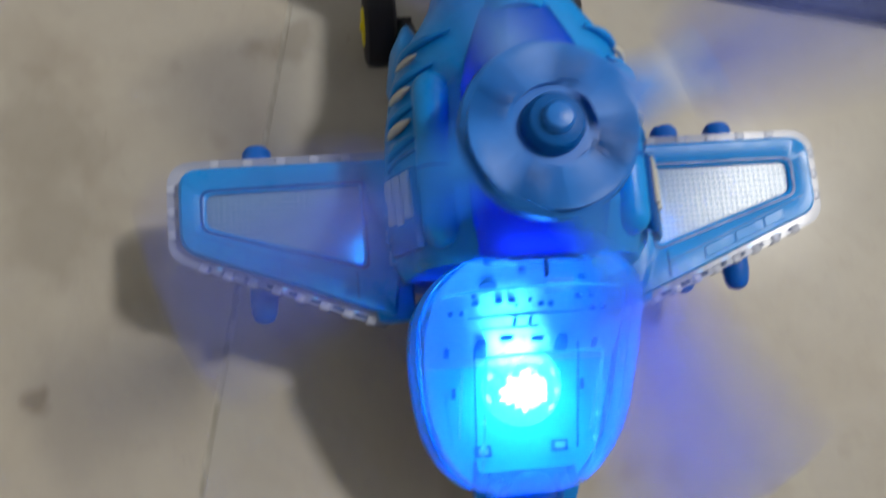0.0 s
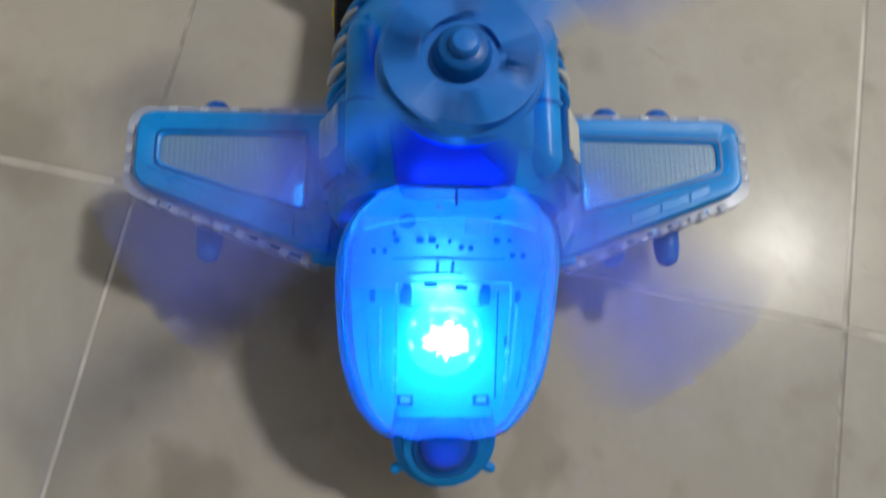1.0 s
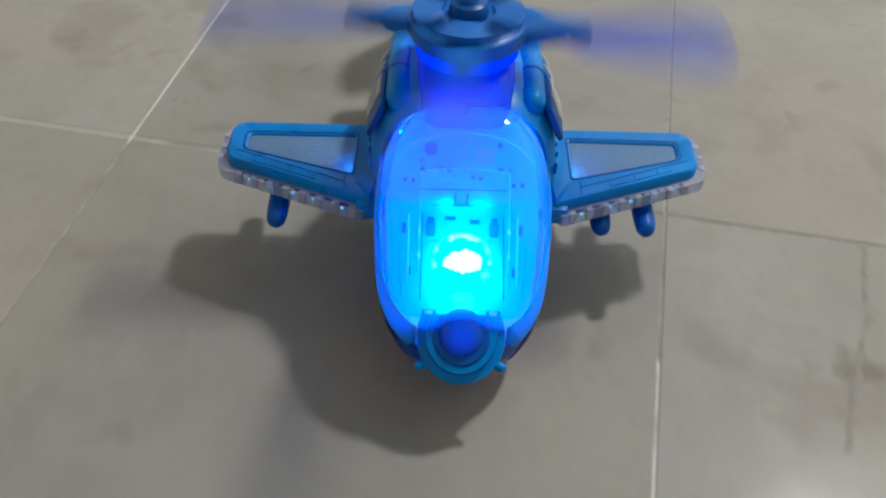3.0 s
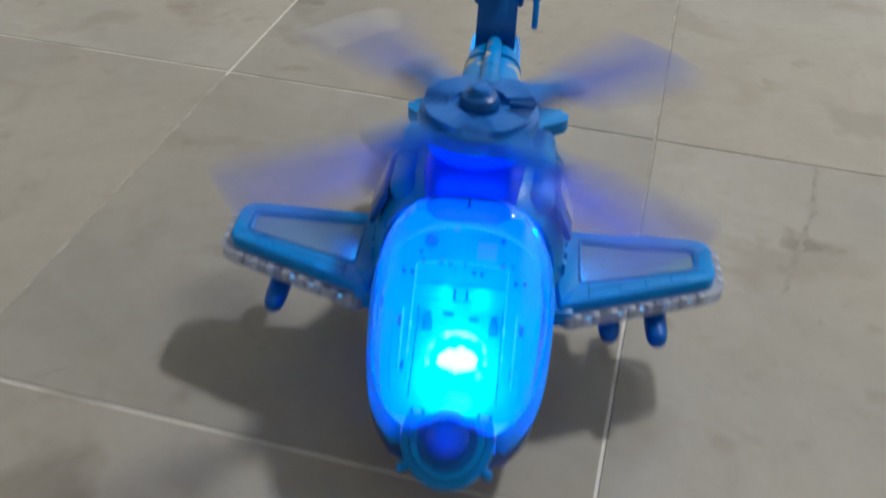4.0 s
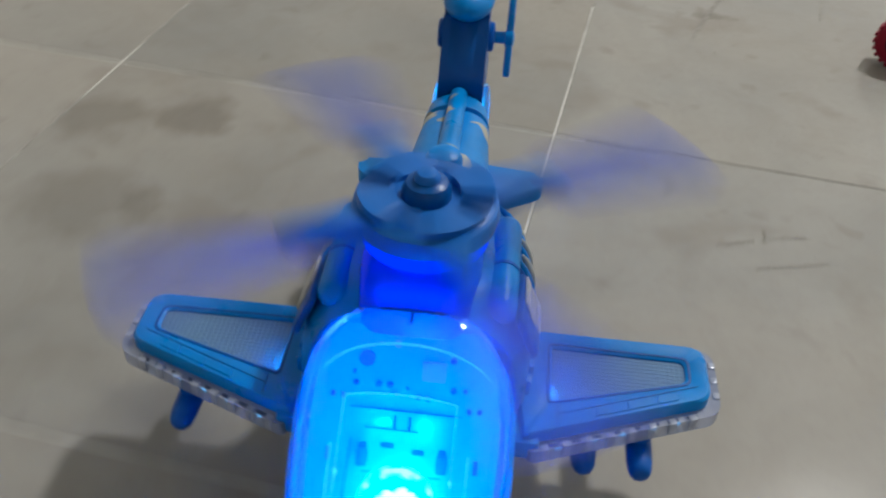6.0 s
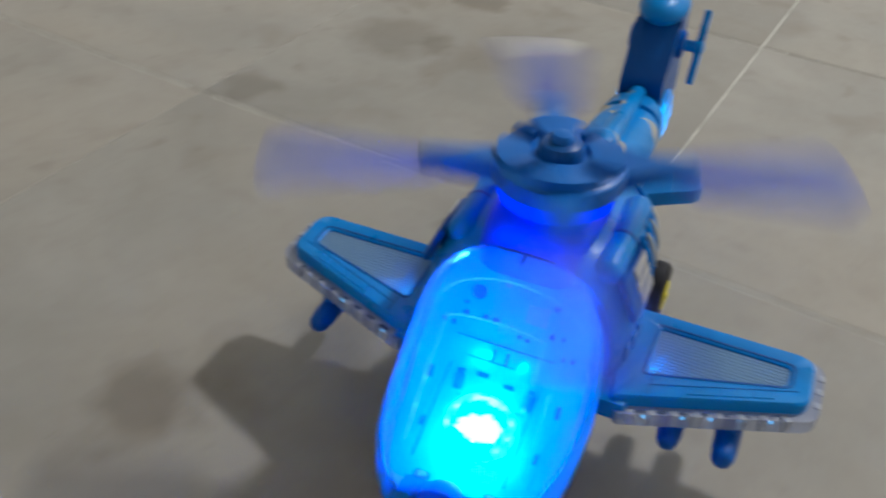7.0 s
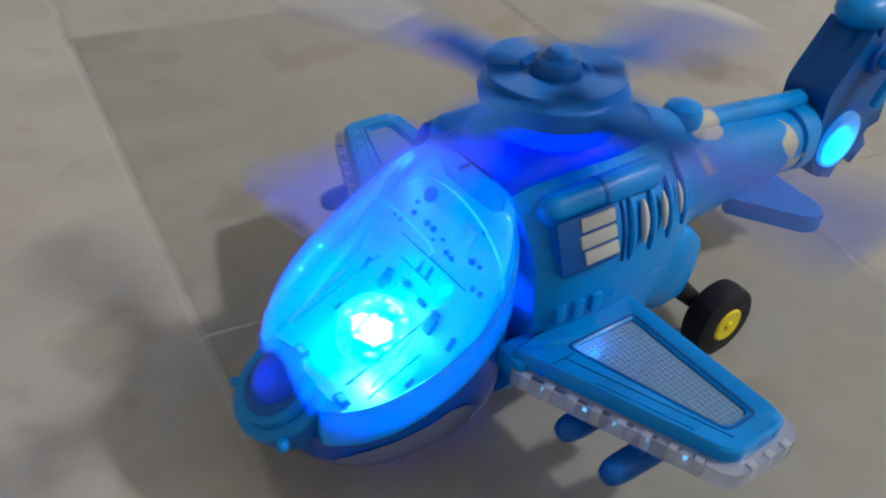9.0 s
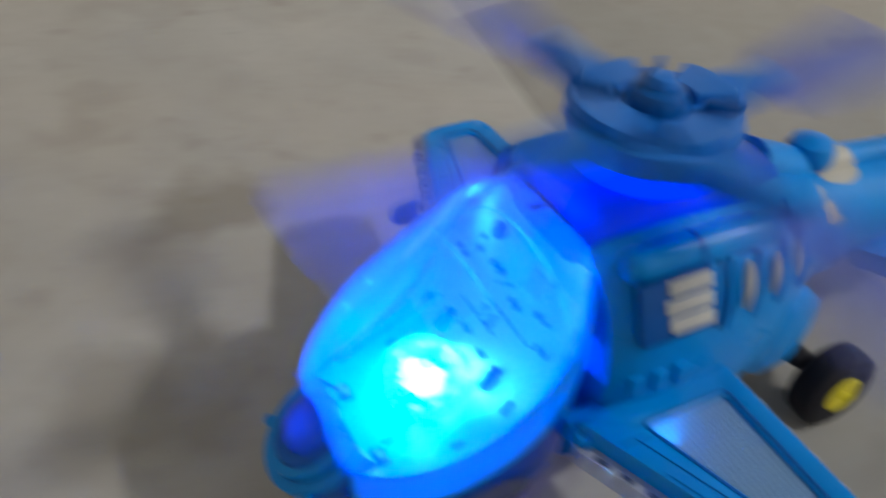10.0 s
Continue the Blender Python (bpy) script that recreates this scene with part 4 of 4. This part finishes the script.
def build_rotor():
    hub = part("main_rotor", lathe([(0.0070, 0.0050), (0.0215, 0.0042), (0.0245, 0.0056), (0.0252, 0.0090), (0.0246, 0.0122), (0.0230, 0.0134), (0.0120, 0.0142), (0.0085, 0.0142)], 48), ROTOR_BLUE, heli, "spinning blue four-bladed main rotor")
    part("mast", tube([(0, 0, -0.010), (0, 0, 0.0095)], 0.0070, 18), DEEP_BLUE, hub)
    cap = part("rotor_cap", lathe([(0.0086, 0.0135), (0.0084, 0.0170), (0.0072, 0.0196), (0.0052, 0.0206), (0.003, 0.0208)], 24), FIN_BLUE, hub)
    part("cap_button", lathe([(0.0045, 0.0200), (0.0044, 0.0222), (0.0034, 0.0234), (0.001, 0.0238)], 20), ROTOR_BLUE, cap)
    o = rounded([(0.0420, -0.0055), (0.0520, -0.0120), (0.1040, -0.0125), (0.1125, -0.0030), (0.1090, 0.0120), (0.0540, 0.0105), (0.0420, 0.0055)], [0.002, 0.004, 0.006, 0.006, 0.006, 0.004, 0.002])
    for k in range(4):
        m = Matrix.Rotation(radians(90 * k), 4, "Z") @ Matrix.Translation((0, 0, 0.0080)) @ Matrix.Rotation(radians(9), 4, "X")
        blade = part("rotor_blade", plate(o, -0.0008, 0.0008, 0.0004, 2, m), BLADE_BLUE, hub, "thin blue rotor blade")
        part("blade_grip", plate(rounded([(0.0180, -0.0075), (0.0260, -0.0070), (0.0360, -0.0040), (0.0520, -0.002), (0.0520, 0.002), (0.0360, 0.0040), (0.0260, 0.0070), (0.0180, 0.0075)], 0.002), -0.0030, 0.0056, 0.0014, 3, m), ROTOR_BLUE, blade)
        m2 = Matrix.Rotation(radians(90 * k + 45), 4, "Z")
        arc = [radians(-27 + 54 * j / 8) for j in range(9)]
        pad = [(0.0235 * math.cos(a), 0.0235 * math.sin(a)) for a in arc] + [(0.0112 * math.cos(a), 0.0112 * math.sin(a)) for a in arc[::-1]]
        part("hub_pad", plate(pad, 0.0125, 0.0172 - 0.0012 * (k % 2), 0.0012, 2, Matrix.Rotation(radians(90 * k), 4, "Z")), ROTOR_BLUE, hub)
        part("hub_lug", box(0.0125, -0.0011, 0.0150, 0.0228, 0.0011, 0.0180, 0.0006), FIN_BLUE, hub).data.transform(m2)
    hub.location = (0, -0.003, 0.1138)
    return hub


def build_wheel(x, y, r, w, rim_side):
    """A rubber wheel about the x axis, with a coloured hub on its outer face."""
    turn = Matrix.Rotation(radians(90), 4, "Y")
    h = w / 2
    bm = lathe([(r * 0.45, -h), (r * 0.86, -h), (r * 0.97, -h * 0.8), (r, -h * 0.4), (r, h * 0.4), (r * 0.97, h * 0.8), (r * 0.86, h), (r * 0.45, h)], 36, turn)
    wheel = part("wheel", bm, BLACK_RUBBER, heli, "black toy wheel with a yellow hub")
    if rim_side:
        m = Matrix.Translation((rim_side * (h - 0.0008), 0, 0)) @ Matrix.Rotation(radians(rim_side * 90), 4, "Y")
        rim = part("rim", lathe([(r * 0.48, -0.001), (r * 0.48, 0.0010), (r * 0.42, 0.0016), (r * 0.28, 0.0013), (r * 0.12, 0.0013), (r * 0.1, 0.0022), (0.0004, 0.0024)], 26, m), YELLOW, wheel, "yellow hub")
    wheel.location = (x, y, r)
    return wheel


SLOT_GREY = plastic("slot_grey", (0.05, 0.08, 0.16), 0.5)
LED_EDGE = glowing("led_edge", (0.10, 0.50, 1.0), 1.6)
LED_TAIL = glowing("led_tail_cyan", (0.0, 0.48, 1.0), 7.0)
RAIL_GLINT = glowing("rail_glint_glow", (0.2, 0.8, 1.0), 1.8)
NOSE_FILL = glowing("nose_fill_blue", (0.0, 0.12, 1.0), 2.2)
GRID = clear_plastic("window_grid_plastic", (0.85, 0.9, 0.97), 0.7, (0.26, 0.44, 0.66), 0.95, 0.22, 1.35, front=0.7)
CLEAR_STUD = clear_plastic("clear_stud_plastic", (0.9, 0.9, 0.93), 0.7, (0.72, 0.78, 0.93), 0.48, 0.14, 1.28, front=0.85)
build_cockpit()
build_nose()
build_fuselage()
build_tail()
for side in (1, -1):
    build_wing(side)
rotor = build_rotor()
wheels = [build_wheel(0.0362, 0.0752, 0.0160, 0.0120, 1), build_wheel(-0.0362, 0.0752, 0.0160, 0.0120, -1)]
for s in (1, -1):
    leg = part("wheel_leg", tube([(s * 0.0255, 0.0450, 0.0450), (s * 0.0258, 0.060, 0.0300), (s * 0.0262, 0.0730, 0.0180)], [0.0050, 0.0042, 0.0036], 12), BLACK_RUBBER, heli, "dark wheel leg")
    part("axle_stub", tube([(s * 0.0235, 0.0752, 0.016), (s * 0.0320, 0.0752, 0.016)], 0.0032, 12), BLACK_RUBBER, leg)
wheels.append(build_wheel(0.0, -0.055, 0.0105, 0.010, 0))

# ---- other things on the floor ----
toy = tagged(new("knobbly_toy"), "small red knobbly toy disc with black and white middle", "toy")
tyre = part("tyre", lathe([(0.010, -0.008), (0.0165, -0.008), (0.0185, -0.006), (0.0190, 0.0), (0.0185, 0.006), (0.0165, 0.008), (0.010, 0.008)], 40), RED_RUBBER, toy)
for i in range(22):
    a = 2 * math.pi * i / 22
    for z in (-0.0055, 0.0055):
        part("tread_knob", box(0.0178, -0.0013, z - 0.0022, 0.0197, 0.0013, z + 0.0022, 0.0004), RED_RUBBER, tyre).data.transform(Matrix.Rotation(a + (0.14 if z > 0 else 0), 4, "Z"))
part("hub", lathe([(0.0108, 0.0060), (0.0108, 0.0088), (0.0090, 0.0096), (0.002, 0.0096)], 28), BLACK_RUBBER, toy)
part("hub_cap", lathe([(0.0042, 0.0094), (0.0040, 0.0112), (0.002, 0.0120)], 20), CREAM, toy)
toy.matrix_basis = Matrix.Translation((0.5260, -0.4260, 0.0195)) @ Matrix.Rotation(radians(-20), 4, "Z") @ Matrix.Rotation(radians(90), 4, "X")

mat_outline = rounded([(0.13, 0.3015), (0.90, 0.3025), (0.90, 0.86), (0.13, 0.86)], 0.02)
tagged(part("floor_mat", plate(mat_outline, 0.0002, 0.008, 0.003), NAVY_CLOTH), "dark navy cloth mat lying flat on the tiles", "mat")

# ---- floor tiles ----
SIDE, GAP = 0.30, 0.0013
tile_bm = box(GAP / 2, GAP / 2, -0.010, SIDE - GAP / 2, SIDE - GAP / 2, 0.0)
top = [e for e in tile_bm.edges if all(v.co.z > -1e-6 for v in e.verts)]
bmesh.ops.bevel(tile_bm, geom=top, offset=0.0006, segments=1, affect="EDGES")
tile_mesh = finish(tile_bm, False)
tile_mesh.materials.append(TILE)
for i in range(-6, 8):
    for j in range(-5, 7):
        t = new("tile", tile_mesh)
        t.parent = slab
        t.matrix_basis = Matrix.Translation((i * SIDE, j * SIDE, 0))
# larger, paler slabs beyond the threshold
wide_bm = box(GAP / 2, GAP / 2, -0.010, 1.20 - GAP / 2, 0.75 - GAP / 2, 0.0)
wide_mesh = finish(wide_bm, False)
wide_mesh.materials.append(PALE_SLAB)
for i in range(-1, 2):
    for j in range(2):
        t = new("slab", wide_mesh)
        t.parent = slab
        t.matrix_basis = Matrix.Translation((-0.25 + i * 1.20, -1.50 - (j + 1) * 0.75, 0))
# cut slabs that close the rows at the side walls
for x0, x1 in ((X0, -1.45), (2.15, X1)):
    for j in range(2):
        part("slab", box(x0 + GAP / 2, -2.25 - j * 0.75 + GAP / 2, -0.010, x1 - GAP / 2, -1.50 - j * 0.75 - GAP / 2, 0.0), PALE_SLAB, slab, smooth=False)


# hairline cracks and dark scratches in the tiles
CRACK_DIRT = grainy("crack_dirt", (0.23, 0.215, 0.185), (0.31, 0.29, 0.26), 120.0, 0.9)
rnd = random.Random(11)
for pts, width in (([(0.401, -0.302), (0.398, -0.348), (0.392, -0.375), (0.385, -0.398), (0.379, -0.432)], 0.0022), ([(0.484, -0.304), (0.479, -0.34), (0.477, -0.364)], 0.0016),
                   ([(0.402, -0.684), (0.414, -0.679), (0.423, -0.675)], 0.0014), ([(0.429, -0.662), (0.4285, -0.675)], 0.0012), ([(0.428, -0.671), (0.440, -0.666), (0.451, -0.663)], 0.0012),
                   ([(0.423, -0.701), (0.434, -0.695), (0.462, -0.684)], 0.0009), ([(0.039, -0.5985), (0.046, -0.590), (0.053, -0.585)], 0.0012)):
    bm = bmesh.new()
    a, n = [], 7 * (len(pts) - 1)
    for k in range(n + 1):
        f = k / n * (len(pts) - 1)
        i = min(int(f), len(pts) - 2)
        p = Vector(pts[i]).lerp(Vector(pts[i + 1]), f - i)
        side = (Vector(pts[i + 1]) - Vector(pts[i])).normalized().orthogonal()
        p += side * rnd.uniform(-0.0012, 0.0012)
        h = side * width * rnd.uniform(0.2, 0.95)
        a.append((bm.verts.new((p.x - h.x, p.y - h.y, 0.0002)), bm.verts.new((p.x + h.x, p.y + h.y, 0.0002))))
    for (p, q), (r, s) in zip(a, a[1:]):
        bm.faces.new((p, q, s, r))
    part("crack", bm, CRACK_DIRT, slab, smooth=False)


# ---- what moves ----
ROTOR_PHASE = [(0.0, 21), (0.5, 88), (1.0, 36), (1.5, 78), (2.0, 22), (2.2, 78), (3.3, 55), (3.5, 55), (4.0, 41), (4.5, 59), (5.0, 17), (5.5, 52), (5.7, 50), (6.8, 70), (7.0, 22), (7.5, 38), (8.0, 60), (8.5, 85), (9.0, 12), (9.5, 86), (10.0, 6)]
ROTOR_SPEED = 800.0


def rotor_turn():
    """Running angle of the rotor, close to its even speed, through the given phases of the four blades."""
    marks, total = [(0.0, 21.0)], 21.0
    for (a, _), (b, phase) in zip(ROTOR_PHASE, ROTOR_PHASE[1:]):
        want = total + ROTOR_SPEED * (b - a)
        total = phase + 90 * round((want - phase) / 90)
        marks.append((b, total))
    return marks


def motions():
    walk(heli, HELICOPTER_ROWS)
    marks = rotor_turn()
    rows = []
    for k in range(151):
        t = k / 15
        rows.append((t, pose(0, -0.003, 0.1138, 0, 0, lerp(marks, t))))
    walk(rotor, rows)
    for wheel in wheels:
        r, x, y = wheel.location.z, wheel.location.x, wheel.location.y
        rolled, rows, before = 0.0, [], None
        for k in range(151):
            t = k / 15
            for (a, ma), (b, mb) in zip(HELICOPTER_ROWS, HELICOPTER_ROWS[1:]):
                if a <= t <= b:
                    place = ma.translation.lerp(mb.translation, (t - a) / (b - a))
            if before is not None:
                rolled += (place - before).length
            before = place
            rows.append((t, pose(x, y, r, math.degrees(rolled / r), 0, 0)))
        walk(wheel, rows)


motions()
